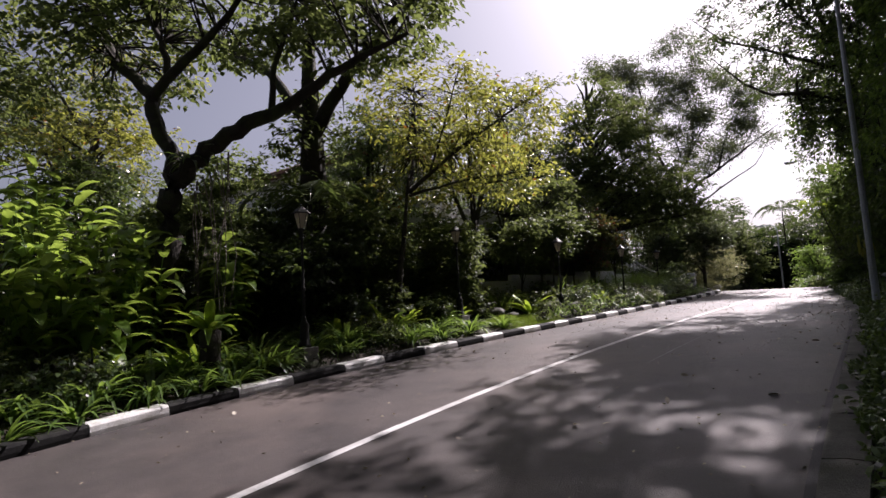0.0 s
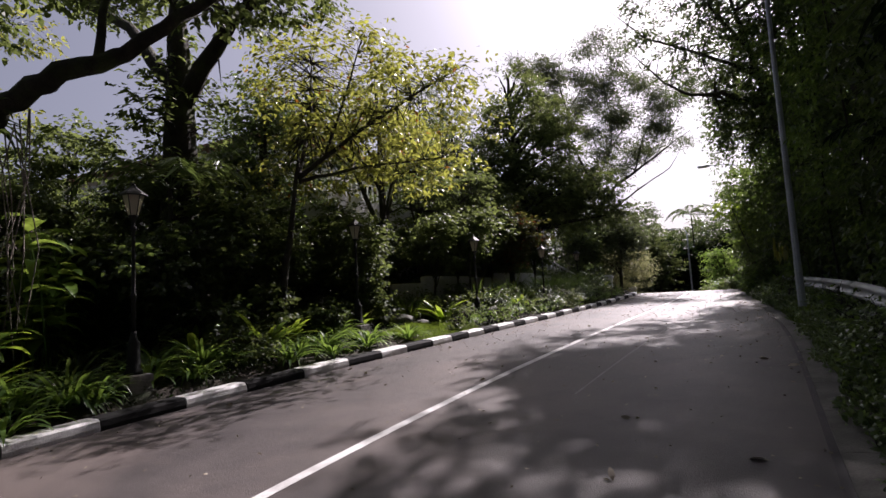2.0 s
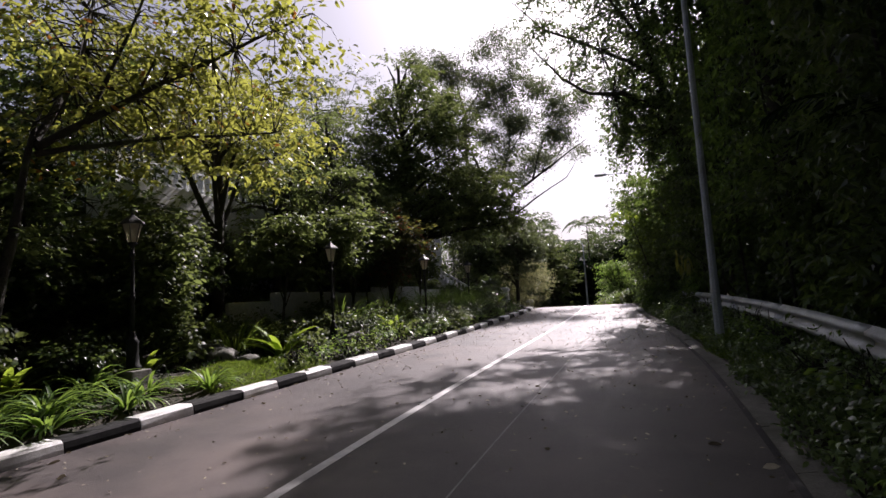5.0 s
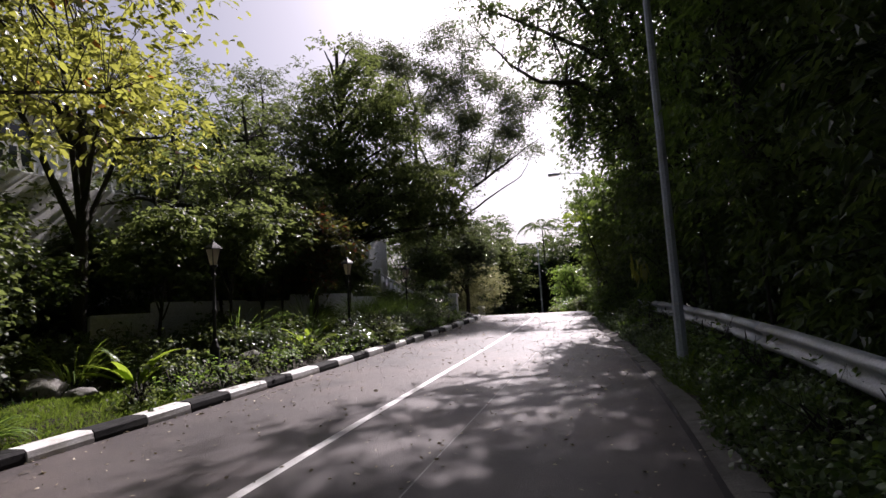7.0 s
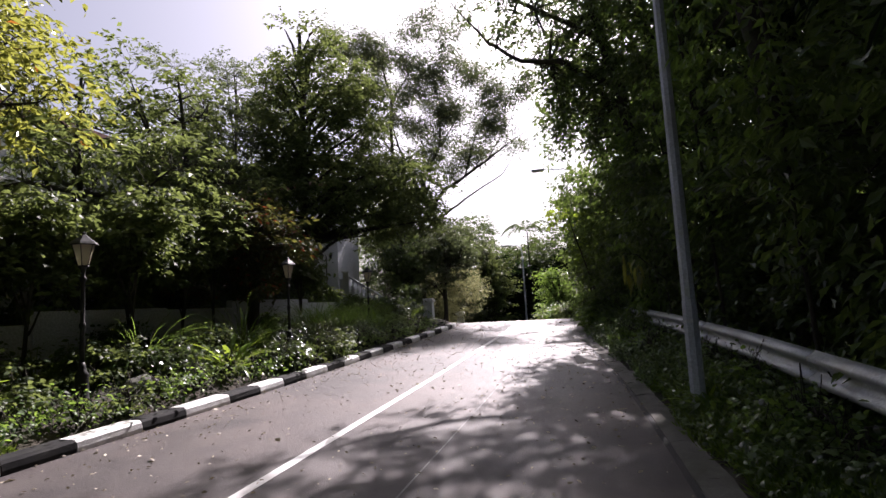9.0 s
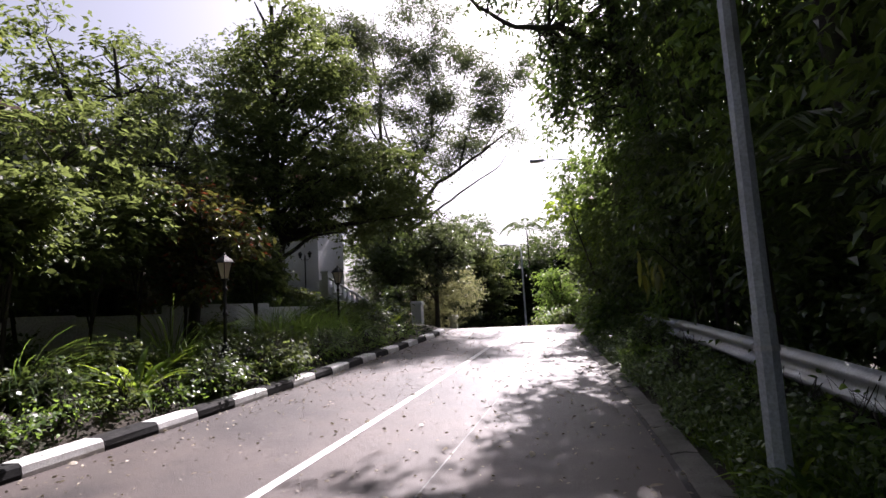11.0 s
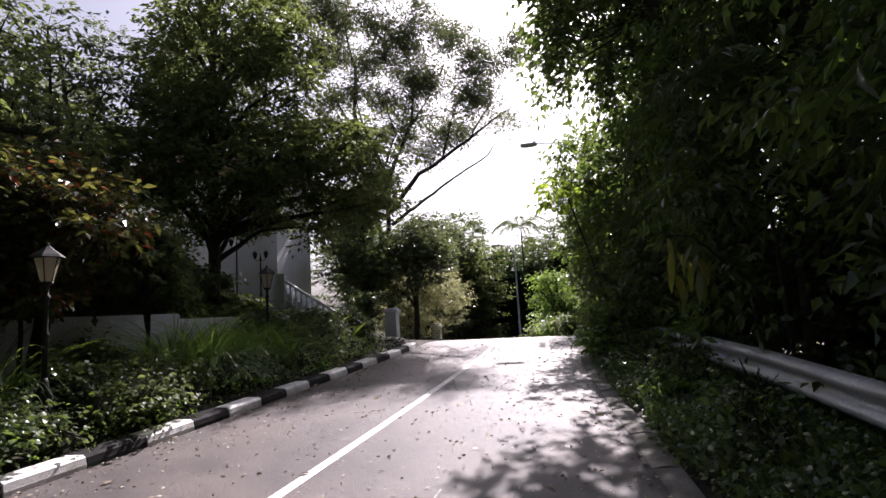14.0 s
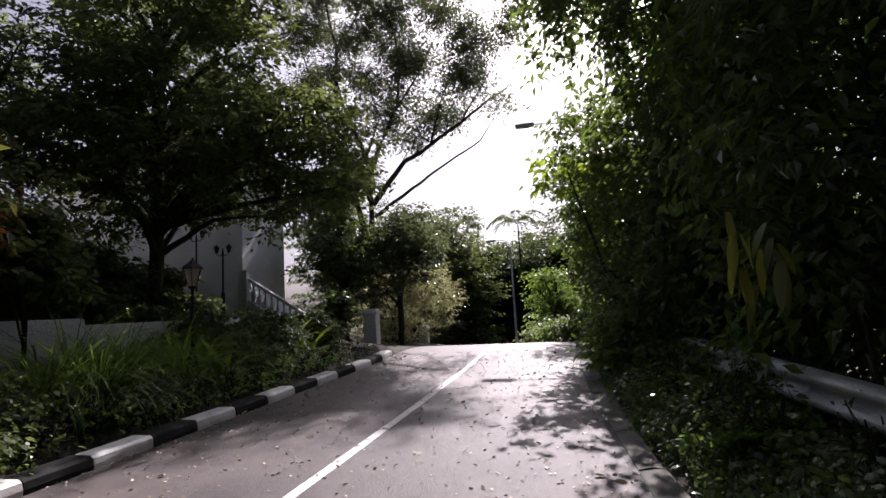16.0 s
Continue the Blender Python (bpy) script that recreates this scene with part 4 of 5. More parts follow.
# wood along the guardrail: trunks hung with creeper
# The first three stand out of view behind the walk, added for shade.
for i, (x, y, reach, top, n) in enumerate(((4.6, -9, 3.4, 13, 300), (4.4, -3.5, 3.2, 14, 320), (4.2, 2.0, 2.9, 15, 420), (4.0, 7.0, 2.4, 15, 620), (4.2, 11.0, 2.3, 14.5, 760), (4.4, 14.5, 2.2, 15, 800), (4.6, 18.0, 2.2, 14, 820), (4.5, 21.5, 2.2, 15, 820), (4.1, 25.0, 2.1, 12.5, 820), (3.1, 28.7, 2.4, 10.5, 860), (3.0, 32.5, 1.9, 7.6, 520))):
    z = gz(x, y) - 0.3
    q = np.random.default_rng(700 + i)
    blobs = []
    for zz in np.arange(2.2, top - 1.2, 1.7):
        w = reach * q.uniform(0.55, 1.0)
        blobs.append((x + q.uniform(-0.7, 0.5), y + q.uniform(-0.8, 0.8), zz + q.uniform(-0.4, 0.4), w, q.uniform(1.1, 1.9), q.uniform(1.0, 1.7)))
    blobs.append((x - 0.2, y, top - 1.2, reach * 1.3, 2.3, 1.5))
    # Shade put in the leaf colour: first five near black, later ones brighter.
    tree("tall trunk in the wood hung with shaded creeper", [[(x, y, z, 0.3), (x + 0.1, y, z + 2.5, 0.22), (x - 0.1, y + 0.1, 6.5, 0.17), (x, y, top - 1.5, 0.06)], [(x, y, 6.0, 0.1), (x - 0.9, y, 8.5, 0.06), (x - 1.8, y, top - 2.0, 0.02)]], blobs, n, 36, 0.19, 0.09, LEAF_SHADED if i < 5 else LEAF_VINE, BARK, 40 + i, 0.28, shell=0.75, droop=1.1, strands=0.6)
# Backing row added to block light and sky gaps; shade in its leaf colour.
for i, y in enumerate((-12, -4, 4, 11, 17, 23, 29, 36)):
    simple_tree("broad backing tree deep in the wood, leaves darkened for shade", 9.0 + (i % 2), y, 15.0, 4.6, -1.0, LEAF_SHADED, 60 + i, 330, 30, 0.34, 0.16, 0.3, z=gz(9, y) - 0.3, sigma=0.5)
# Hidden tall trees, added to keep sun off wood and verge; leaves near black.
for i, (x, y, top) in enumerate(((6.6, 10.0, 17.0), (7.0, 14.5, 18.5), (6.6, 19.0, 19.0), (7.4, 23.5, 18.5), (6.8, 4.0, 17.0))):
    simple_tree("tall tree added behind the wood to darken it", x, y, top, 3.4, 6.5, LEAF_SHADED, 80 + i, 420, 32, 0.36, 0.18, 0.28, z=gz(x, y) - 0.3, sigma=0.5)
# airy crown that reaches over the road
tree("airy tree that reaches over the road from the wood",
     [[(3.4, 27.0, 0.3, 0.24), (3.0, 27.0, 4.0, 0.2), (2.4, 27.0, 8.0, 0.17), (1.8, 27.0, 11.0, 0.12), (1.0, 27.0, 15.0, 0.04)], [(2.3, 27.0, 8.6, 0.12), (0.6, 27.0, 9.6, 0.09), (-0.6, 27.0, 9.8, 0.07), (-1.6, 27.0, 10.6, 0.05), (-2.8, 27.0, 12.2, 0.015)], [(2.0, 27.0, 10.0, 0.09), (0.0, 27.0, 11.5, 0.07), (-2.2, 27.0, 12.8, 0.04), (-3.6, 26.8, 14.4, 0.012)], [(1.8, 27.0, 11.0, 0.08), (0.4, 26.6, 13.4, 0.05), (-1.4, 26.0, 15.6, 0.015)]],
     [(0.4, 27.0, 11.6, 1.5, 1.4, 1.5), (-0.8, 27.2, 10.4, 0.9, 0.9, 0.45), (-1.7, 27.0, 11.4, 0.9, 0.9, 0.6), (-2.7, 27.0, 12.9, 0.8, 0.8, 0.7), (-1.2, 27.2, 13.2, 1.1, 1.0, 0.8), (0.2, 26.6, 14.4, 1.4, 1.2, 1.0), (-2.2, 26.6, 14.6, 1.0, 1.0, 0.7), (1.4, 27.6, 8.6, 1.0, 1.2, 1.6), (0.5, 28.0, 9.2, 0.8, 0.9, 0.9), (1.8, 27.0, 13.6, 1.7, 1.6, 1.8), (1.6, 28.4, 10.8, 1.5, 1.5, 1.3)], 640, 28, 0.17, 0.08, LEAF_DARK, BARK, 30, 0.26, shell=0.35)
# Crowns added above the view, placed only to shade the right lane.
for i, (y, w, h, n) in enumerate(((9.0, 2.4, 12.6, 460), (13.0, 2.5, 12.8, 420), (17.0, 2.6, 13.0, 210), (20.6, 2.6, 13.8, 130), (24.2, 2.5, 15.2, 240), (28.0, 2.2, 17.0, 400), (4.5, 2.4, 12.6, 300), (0.0, 2.4, 12.6, 300))):
    c = 0.5 + 0.4 * math.sin(i * 2.0)
    tree("tall tree added with its crown out of view to shade the road",
         [[(4.2, y, -0.4, 0.26), (3.8, y, h * 0.47, 0.2), (3.2, y + 0.1, h * 0.78, 0.13), (c, y + 0.2, h, 0.03)], [(3.4, y, h * 0.62, 0.12), (3.2, y - 0.8, h * 0.84, 0.07), (2.6, y - 1.4, h * 0.97, 0.02)]],
         [(c, y, h, w, 1.6, 1.0), (3.0, y - 1.6, h - 0.3, 1.9, 1.2, 1.2), (3.4, y + 1.2, h - 0.9, 1.8, 1.4, 1.4), (c - 1.9, y + 1.3, h + 0.5, 1.2, 0.8, 0.5)], n, 30, 0.26, 0.14, LEAF_MID, BARK, 31 + i, 0.32, shell=0.3)

# left: trees that stand on the rise and hide the houses
for i, (x, y, top, spread, base, mat, n, label) in enumerate((
        (-21.5, 8.5, 12.5, 3.6, 6.0, LEAF_YELLOW, 300, "tree with sunlit leaves on the rise"),
        (-26.0, 9.0, 13.0, 4.5, 5.5, LEAF_MID, 300, "broad green tree on the rise"),
        (-16.5, 3.0, 12.0, 3.6, 5.0, LEAF_MID, 280, "broad green tree above the planting"),
        (-13.5, 15.2, 9.5, 2.6, 3.6, LEAF_DARK, 320, "dark green tree before the terrace"),
        (-10.6, 17.6, 9.6, 2.7, 5.0, LEAF_YELLOW, 210, "light green young tree by the lamp"),
        (-10.8, 20.8, 8.8, 3.1, 2.8, LEAF_MID, 210, "green tree behind the garden wall"),
        (-10.8, 24.2, 10.4, 3.2, 3.0, LEAF_MID, 270, "grey-green tree behind the garden wall"),
        (-8.0, 23.6, 5.6, 1.2, 2.6, LEAF_RED, 130, "small tree with red-tinged leaves"),
        (-12.6, 28.0, 11.0, 2.4, 3.8, LEAF_GREY, 250, "slender grey-green tree behind the wall"),
        (-15.0, 31.5, 12.5, 3.2, 4.5, LEAF_MID, 200, "green tree between the two houses"),
        (-9.9, 42.4, 9.5, 2.0, 3.6, LEAF_MID, 360, "green tree at the corner of the house"),
        (-8.0, 39.4, 7.4, 1.9, 2.0, LEAF_DARK, 330, "spreading green tree behind the steps"),
        (-6.0, 40.6, 7.2, 1.9, 2.4, LEAF_GREY, 360, "small open tree beyond the drive"))):
    simple_tree(label, x, y, top, spread, base, mat, 100 + i, n, 28, 0.19, 0.085, 0.13, sigma=0.28)
# far trees
for i, (x, y, top, spread, base, mat, n, label) in enumerate((
        (-30.0, 58.0, 28.5, 8.0, 20.0, LEAF_GREY, 300, "far umbrella-shaped rain tree"),
        (-7.2, 50.5, 9.2, 3.0, -1.0, LEAF_GREY, 460, "pale green tree beyond the drive"),
        (-4.6, 52.0, 7.8, 2.2, -1.5, LEAF_MID, 340, "yellow-green tree beyond the crest"),
        (-2.6, 60.0, 8.6, 4.2, -3.5, LEAF_DARK, 900, "dark far tree beyond the bend"),
        (2.4, 61.0, 9.6, 4.4, -3.5, LEAF_DARK, 900, "dark far tree beyond the bend"),
        (-8.4, 60.0, 11.0, 5.0, -3.0, LEAF_DARK, 800, "dark far tree beyond the drive"),
        (6.0, 58.0, 11.0, 3.6, -1.5, LEAF_DARK, 380, "dark far tree beyond the bend"),
        (-15.0, 58.0, 13.0, 4.4, -1.0, LEAF_DARK, 380, "dark far tree behind the house"),
        (-0.6, 70.0, 8.0, 5.0, -2.0, LEAF_DARK, 300, "dark far tree beyond the bend"),
        (3.4, 44.0, 7.5, 2.0, 0.0, LEAF_MID, 320, "green tree by the far guardrail"),
        (2.4, 38.0, 7.8, 1.7, 0.2, LEAF_DARK, 480, "green tree by the slim street lamp"),
        (0.5, 45.6, 4.5, 1.3, -0.6, LEAF_LILY, 240, "sunlit yellow-green bush beyond the crest"))):
    simple_tree(label, x, y, top, spread, base, mat, 140 + i, n, 32, 0.26 if y > 48 else 0.18, 0.12 if y > 48 else 0.08, 0.16, z=-1.2, sigma=0.36)
# Filling row in the gap; its near-black leaf colour stands for shade.
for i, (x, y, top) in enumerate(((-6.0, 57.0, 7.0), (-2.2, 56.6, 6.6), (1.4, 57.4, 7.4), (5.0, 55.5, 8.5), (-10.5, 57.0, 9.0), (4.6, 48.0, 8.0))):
    simple_tree("dense tree beyond the crest, leaves darkened for shade", x, y, top, 2.8, -3.5, LEAF_SHADED, 170 + i, 420, 30, 0.42, 0.22, 0.16, z=-3.0, sigma=0.4, shell=0.6)
simple_tree("big bush with pale sunlit leaves by the gate", -6.9, 42.8, 5.4, 2.7, 0.4, LEAF_PALE, 160, 520, 34, 0.16, 0.05, 0.08, z=0.3, name="bush", category="bush")


# ---- shrubs under the trees ----
def shrub(label, x, y, height, spread, mat, seed, clumps, size=0.15, width=0.07, squash=1.0, leaves=34, base=0.1):
    g = gz(x, y)
    return simple_tree(label, x, y, g + height, spread, g + base, mat, seed, clumps, leaves, size, width, 0.035, sigma=0.2, name="shrub", shell=0.7, category="shrub", squash=squash, fine=True)


for i, (x, y, h, s, mat, n) in enumerate((
        (-12.6, 2.4, 3.0, 1.5, LEAF_DARK, 170), (-13.6, 7.6, 3.4, 1.6, LEAF_MID, 200), (-11.6, 8.4, 2.8, 1.4, LEAF_MID, 170), (-10.2, 9.2, 2.9, 1.3, LEAF_DARK, 180),
        (-9.9, 10.8, 3.6, 1.2, LEAF_MID, 220), (-10.6, 12.6, 3.9, 1.3, LEAF_DARK, 240), (-10.4, 14.4, 3.6, 1.3, LEAF_MID, 240), (-11.2, 16.0, 3.4, 1.3, LEAF_DARK, 220),
        (-12.6, 11.4, 4.6, 1.6, LEAF_DARK, 240), (-14.6, 9.6, 4.4, 1.8, LEAF_MID, 200), (-13.0, 13.2, 4.6, 1.6, LEAF_DARK, 220), (-16.6, 6.6, 3.4, 2.0, LEAF_DARK, 200),
        (-8.9, 13.9, 2.6, 0.7, LEAF_MID, 120), (-11.4, 18.4, 2.6, 1.2, LEAF_DARK, 200), (-11.6, 21.6, 2.6, 1.2, LEAF_MID, 200), (-10.9, 23.8, 2.6, 1.1, LEAF_RED, 200),
        (-10.3, 26.6, 2.6, 1.1, LEAF_DARK, 200), (-9.7, 28.6, 2.5, 1.1, LEAF_DARK, 200), (-9.2, 30.4, 0.9, 1.0, LEAF_DARK, 130), (-8.4, 21.2, 3.0, 0.7, LEAF_MID, 110), (-8.0, 23.2, 3.1, 0.7, LEAF_RED, 120),
        (-7.6, 25.4, 3.0, 0.7, LEAF_MID, 120), (-7.4, 29.4, 1.2, 0.9, LEAF_DARK, 140), (-6.6, 30.6, 1.0, 0.8, LEAF_DARK, 130), (-6.3, 32.4, 0.9, 0.7, LEAF_DARK, 120), (-8.8, 33.4, 0.7, 0.8, LEAF_DARK, 110), (-6.95, 35.9, 1.9, 0.5, LEAF_DARK, 110),
        (-15.0, 17.4, 3.2, 1.6, LEAF_DARK, 200), (-15.5, 37.5, 2.4, 1.5, LEAF_DARK, 200), (-12.8, 36.6, 0.9, 1.0, LEAF_DARK, 120), (-8.7, 17.8, 3.4, 0.9, LEAF_MID, 120), (-8.2, 19.4, 3.5, 0.9, LEAF_MID, 120), (-9.0, 20.3, 3.9, 1.0, LEAF_MID, 140), (-8.5, 22.4, 3.8, 1.0, LEAF_MID, 140))):
    shrub("dense dark glossy-leaved shrub" if mat is LEAF_DARK else "leafy green garden shrub" if mat is LEAF_MID else "shrub with red and green leaves", x, y, h, s, mat, 200 + i, n, base=1.5 if x > -9.1 and h > 2.8 else 0.1)
for i, (x, y, h, s) in enumerate(((3.3, -3, 1.6, 1.2), (3.2, 1.5, 1.6, 1.2), (2.9, 5.0, 1.8, 1.1), (3.2, 8.0, 2.2, 1.1), (3.6, 11.0, 2.2, 1.1), (3.8, 13.6, 2.4, 1.1), (3.9, 16.2, 2.4, 1.1), (4.0, 19.0, 2.4, 1.2), (4.0, 21.6, 2.4, 1.1), (3.8, 24.2, 2.4, 1.1), (3.4, 26.8, 2.2, 1.1), (2.6, 29.2, 1.7, 1.0), (2.0, 31.0, 1.5, 0.9), (2.6, 33.4, 1.9, 1.0))):
    shrub("dark shrub behind the guardrail", x, y, h + 0.4, s, LEAF_DARK, 260 + i, 170)
shrub("light green shrub at the end of the guardrail", 1.35, 28.6, 1.0, 0.55, LEAF_LILY, 290, 90, 0.16, 0.06)
shrub("light green shrub at the end of the guardrail", 1.5, 30.3, 1.1, 0.6, LEAF_LILY, 291, 90, 0.16, 0.06)


# ---- planting in the bed ----
def scatter(proto, places, group, r, low=0.8, high=1.2):
    """Moves the first plants to the first places and copies them to the others."""
    for i, (x, y) in enumerate(places):
        p = proto[i % len(proto)]
        s = float(r.uniform(low, high))
        m = pose(x, y, gz(x, y), 0, 0, float(r.uniform(0, 360)))
        if i < len(proto):
            ob = p
            ob.matrix_basis = m
        else:
            ob = copy_thing(p, m)
        ob.scale = (s, s, s * float(r.uniform(0.9, 1.1)))
        tagged(ob, group=group)


r = np.random.default_rng(11)
lilies = [strap_plant("lily_clump", "clump of arching green strap leaves in the bed", "plant", 46, 0.62, 0.045, (0.7, 1.45), 1.7, LEAF_LILY, 300 + i) for i in range(4)]
spots = []
for y in np.arange(2.2, 13.2, 0.36):
    for d in (0.62, 1.15, 1.7):
        if r.uniform() < 0.55 and not (abs(y - 7.12) < 0.3 and d < 1.3):
            spots.append((float(along(KERB, y)) - d + float(r.normal(0, 0.12)), float(y + r.normal(0, 0.12))))
scatter(lilies, spots, "lilies along the kerb", r, 0.8, 1.4)

nest = [strap_plant("nest_fern", "bright yellow-green bird's nest fern rosette", "fern", 17, 0.95, 0.15, (0.75, 1.35), 0.9, LEAF_FERN, 320 + i, 7, 0.05) for i in range(2)]
scatter(nest, [(-7.47, 15.7), (-9.0, 11.2), (-9.2, 8.9), (-8.7, 13.3), (-6.35, 24.3), (-6.1, 28.9)], "nest ferns", r, 0.85, 1.05)
def stump_fern(x, y, z):
    """A nest fern that crowns a short dark stump."""
    t = strap_plant("nest_fern", "bright nest fern on top of a dark mossy stump", "fern", 24, 0.8, 0.15, (0.3, 1.3), 1.1, LEAF_FERN, 328, 7, 0.06)
    t.matrix_basis = pose(x, y, z)
    v, f = tube_arrays([[(0, 0, gz(x, y) - z - 0.1, 0.2), (0.02, 0, (gz(x, y) - z) * 0.5, 0.17), (0, 0.01, -0.05, 0.19), (0, 0, 0.03, 0.1)]], 9)
    under("stump", mesh_of("stump", v, f, BARK, True), t)
    return t


stump_fern(-8.75, 5.4, 1.25)
cycad = [strap_plant("fern", "green fern with long narrow fronds", "fern", 34, 1.15, 0.11, (0.5, 1.4), 1.2, LEAF_FERN, 330 + i, 7, 0.07) for i in range(2)]
scatter(cycad, [(-6.6, 20.2), (-6.94, 21.1), (-6.5, 31.5), (-7.3, 26.6), (-9.3, 5.5), (-9.9, 4.2), (-8.6, 10.0), (-7.2, 28.6), (-6.2, 29.9), (-5.8, 31.2), (-6.9, 29.6), (-6.0, 27.9)], "ferns", r, 0.8, 1.05)
tuft = [strap_plant("grass_tuft", "tuft of fine long green grass leaves", "plant", 130, 0.85, 0.014, (0.8, 1.5), 1.3, GRASS, 340 + i, 5, 0.14) for i in range(2)]
scatter(tuft, [(-8.5, 15.5), (-8.3, 19.0), (-7.9, 19.8), (-7.7, 21.6), (-7.4, 22.6), (-8.6, 17.8), (-7.0, 26.2), (-6.7, 26.9), (-6.9, 25.6), (-7.3, 27.3)], "grass tufts", r, 0.9, 1.4)
papyrus = [strap_plant("papyrus", "tall fine-leaved papyrus-like grass, light green", "plant", 260, 1.85, 0.013, (0.8, 1.5), 1.9, LEAF_LILY, 345 + i, 6, 0.2) for i in range(2)]
scatter(papyrus, [(-6.6, 26.3), (-7.0, 25.6), (-7.2, 27.0), (-6.6, 27.9), (-7.6, 26.2), (-8.0, 19.4), (-7.7, 22.4), (-6.7, 24.9), (-6.3, 25.4), (-7.0, 26.6), (-6.2, 26.9)], "tall grasses", r, 0.85, 1.15)
spiky = [strap_plant("spider_plant", "clump of long dark glossy arching leaves", "plant", 60, 1.15, 0.045, (0.6, 1.5), 1.9, LEAF_DARK, 350 + i, 7, 0.08) for i in range(2)]
scatter(spiky, [(-9.1, 9.8), (-9.6, 8.3), (-10.2, 7.4), (-10.6, 5.2), (-9.9, 11.8), (-9.4, 13.0), (-12.2, 4.4), (-8.2, 28.4), (-9.0, 6.6)], "long-leaved plants", r, 0.9, 1.3)


def ginger_stand(x, y, h, seed):
    """Tall stems with broad leaves up their length."""
    rr = np.random.default_rng(seed)
    g = gz(x, y)
    t = thing("ginger_plant", x, y, g, "tall leafy ginger with broad bright leaves", "plant", "gingers")
    stems, P, A, Lf = [], [], [], []
    for k in range(7):
        ox, oy = rr.normal(0, 0.22, 2)
        hh = h * rr.uniform(0.7, 1.05)
        lx, ly = rr.normal(0, 0.2, 2)
        stems.append([(ox, oy, -0.1, 0.016), (ox + lx * 0.4, oy + ly * 0.4, hh * 0.6, 0.013), (ox + lx, oy + ly, hh, 0.006)])
        for q in np.linspace(0.3, 1.0, 8):
            P.append((ox + lx * q, oy + ly * q, hh * q))
            A.append(rr.uniform(0, 6.28))
            Lf.append(rr.uniform(0.1, 0.9))
    for line in stems:
        v, f = tube_arrays([line], 5)
        under("stem", mesh_of("stem", v, f, LEAF_LILY, True), t)
    n = len(P)
    v, f = strap_arrays(np.array(P), np.array(A), np.array(Lf), rr.uniform(0.5, 0.8, n), rr.uniform(0.18, 0.28, n), rr, 5, 1.3)
    under("foliage", mesh_of("foliage", v, f, LEAF_GINGER, True), t)


for i, (x, y, h) in enumerate(((-11.6, 4.0, 2.5), (-12.6, 4.4, 2.8), (-13.6, 4.2, 3.0), (-10.8, 3.4, 2.0), (-14.6, 4.6, 3.1), (-12.0, 3.2, 2.2), (-15.6, 5.0, 3.2), (-13.4, 5.4, 3.0), (-10.6, 7.0, 2.3), (-11.2, 7.4, 2.6), (-10.9, 5.2, 2.3), (-11.6, 5.6, 2.6), (-10.3, 4.3, 1.7), (-12.4, 6.0, 2.9))):
    ginger_stand(x, y, h, 370 + i)


# low leafy edging behind the kerb, further up
for i, y in enumerate(np.arange(14.9, 31.0, 0.75)):
    x = float(along(KERB, y)) - 0.62 + float(r.normal(0, 0.08))
    shrub("low light-leaved edging plant behind the kerb", x, float(y), 0.24 + 0.14 * float(r.uniform()), 0.3, LEAF_LILY if i % 3 else LEAF_MID, 400 + i, 18, 0.08, 0.035, leaves=18, base=0.0)
for i, (x, y, h, s) in enumerate(((-7.6, 16.4, 0.6, 0.7), (-8.9, 16.8, 0.8, 0.8), (-7.9, 18.3, 0.7, 0.7), (-7.2, 19.2, 0.6, 0.6), (-7.4, 20.6, 0.7, 0.7), (-6.7, 22.9, 0.7, 0.8), (-6.4, 24.0, 0.6, 0.7), (-6.0, 25.6, 0.6, 0.6), (-5.9, 28.3, 0.8, 0.7), (-5.8, 29.6, 0.7, 0.7), (-8.3, 24.6, 0.9, 0.7), (-8.9, 20.0, 0.9, 0.7), (-9.4, 15.6, 0.8, 0.8), (-6.0, 21.2, 0.45, 0.5), (-5.7, 23.0, 0.45, 0.5), (-8.9, 12.1, 0.7, 0.6), (-8.4, 9.2, 0.5, 0.5), (-9.2, 3.6, 0.6, 0.7), (-10.2, 2.4, 0.8, 0.8))):
    shrub("low dark green mound of small leaves", x, y, h, s, LEAF_DARK if i % 2 else LEAF_MID, 440 + i, 70, 0.1, 0.05, leaves=30, base=0.0)


# ferns and tufts that spill over the verge below the guardrail
edge_fern = [strap_plant("verge_fern", "low fern with arching fronds on the verge", "fern", 22, 0.55, 0.05, (0.5, 1.4), 1.5, LEAF_LILY if i else LEAF_FERN, 380 + i, 5, 0.05) for i in range(3)]
spots = []
for y in np.arange(16.0, 33.0, 0.42):
    wide = max(0.3, rail_x(min(y, 28.4)) - float(along(EDGE, y)) - 0.3)
    spots.append((float(along(EDGE, y)) + 0.55 + wide * float(r.uniform()), float(y)))
scatter(edge_fern, spots, "ferns on the verge", r, 0.6, 1.15)
for i, (x, y, h) in enumerate(((1.35, 34.6, 0.7), (0.75, 35.9, 0.75), (0.2, 37.2, 0.8), (-0.4, 38.6, 0.8), (1.8, 32.6, 0.8))):
    shrub("leafy green shrub before the guardrail at the bend", x, y, h, 0.5, LEAF_MID if i % 2 else LEAF_LILY, 385 + i, 60, 0.13, 0.06, leaves=24, base=0.0)


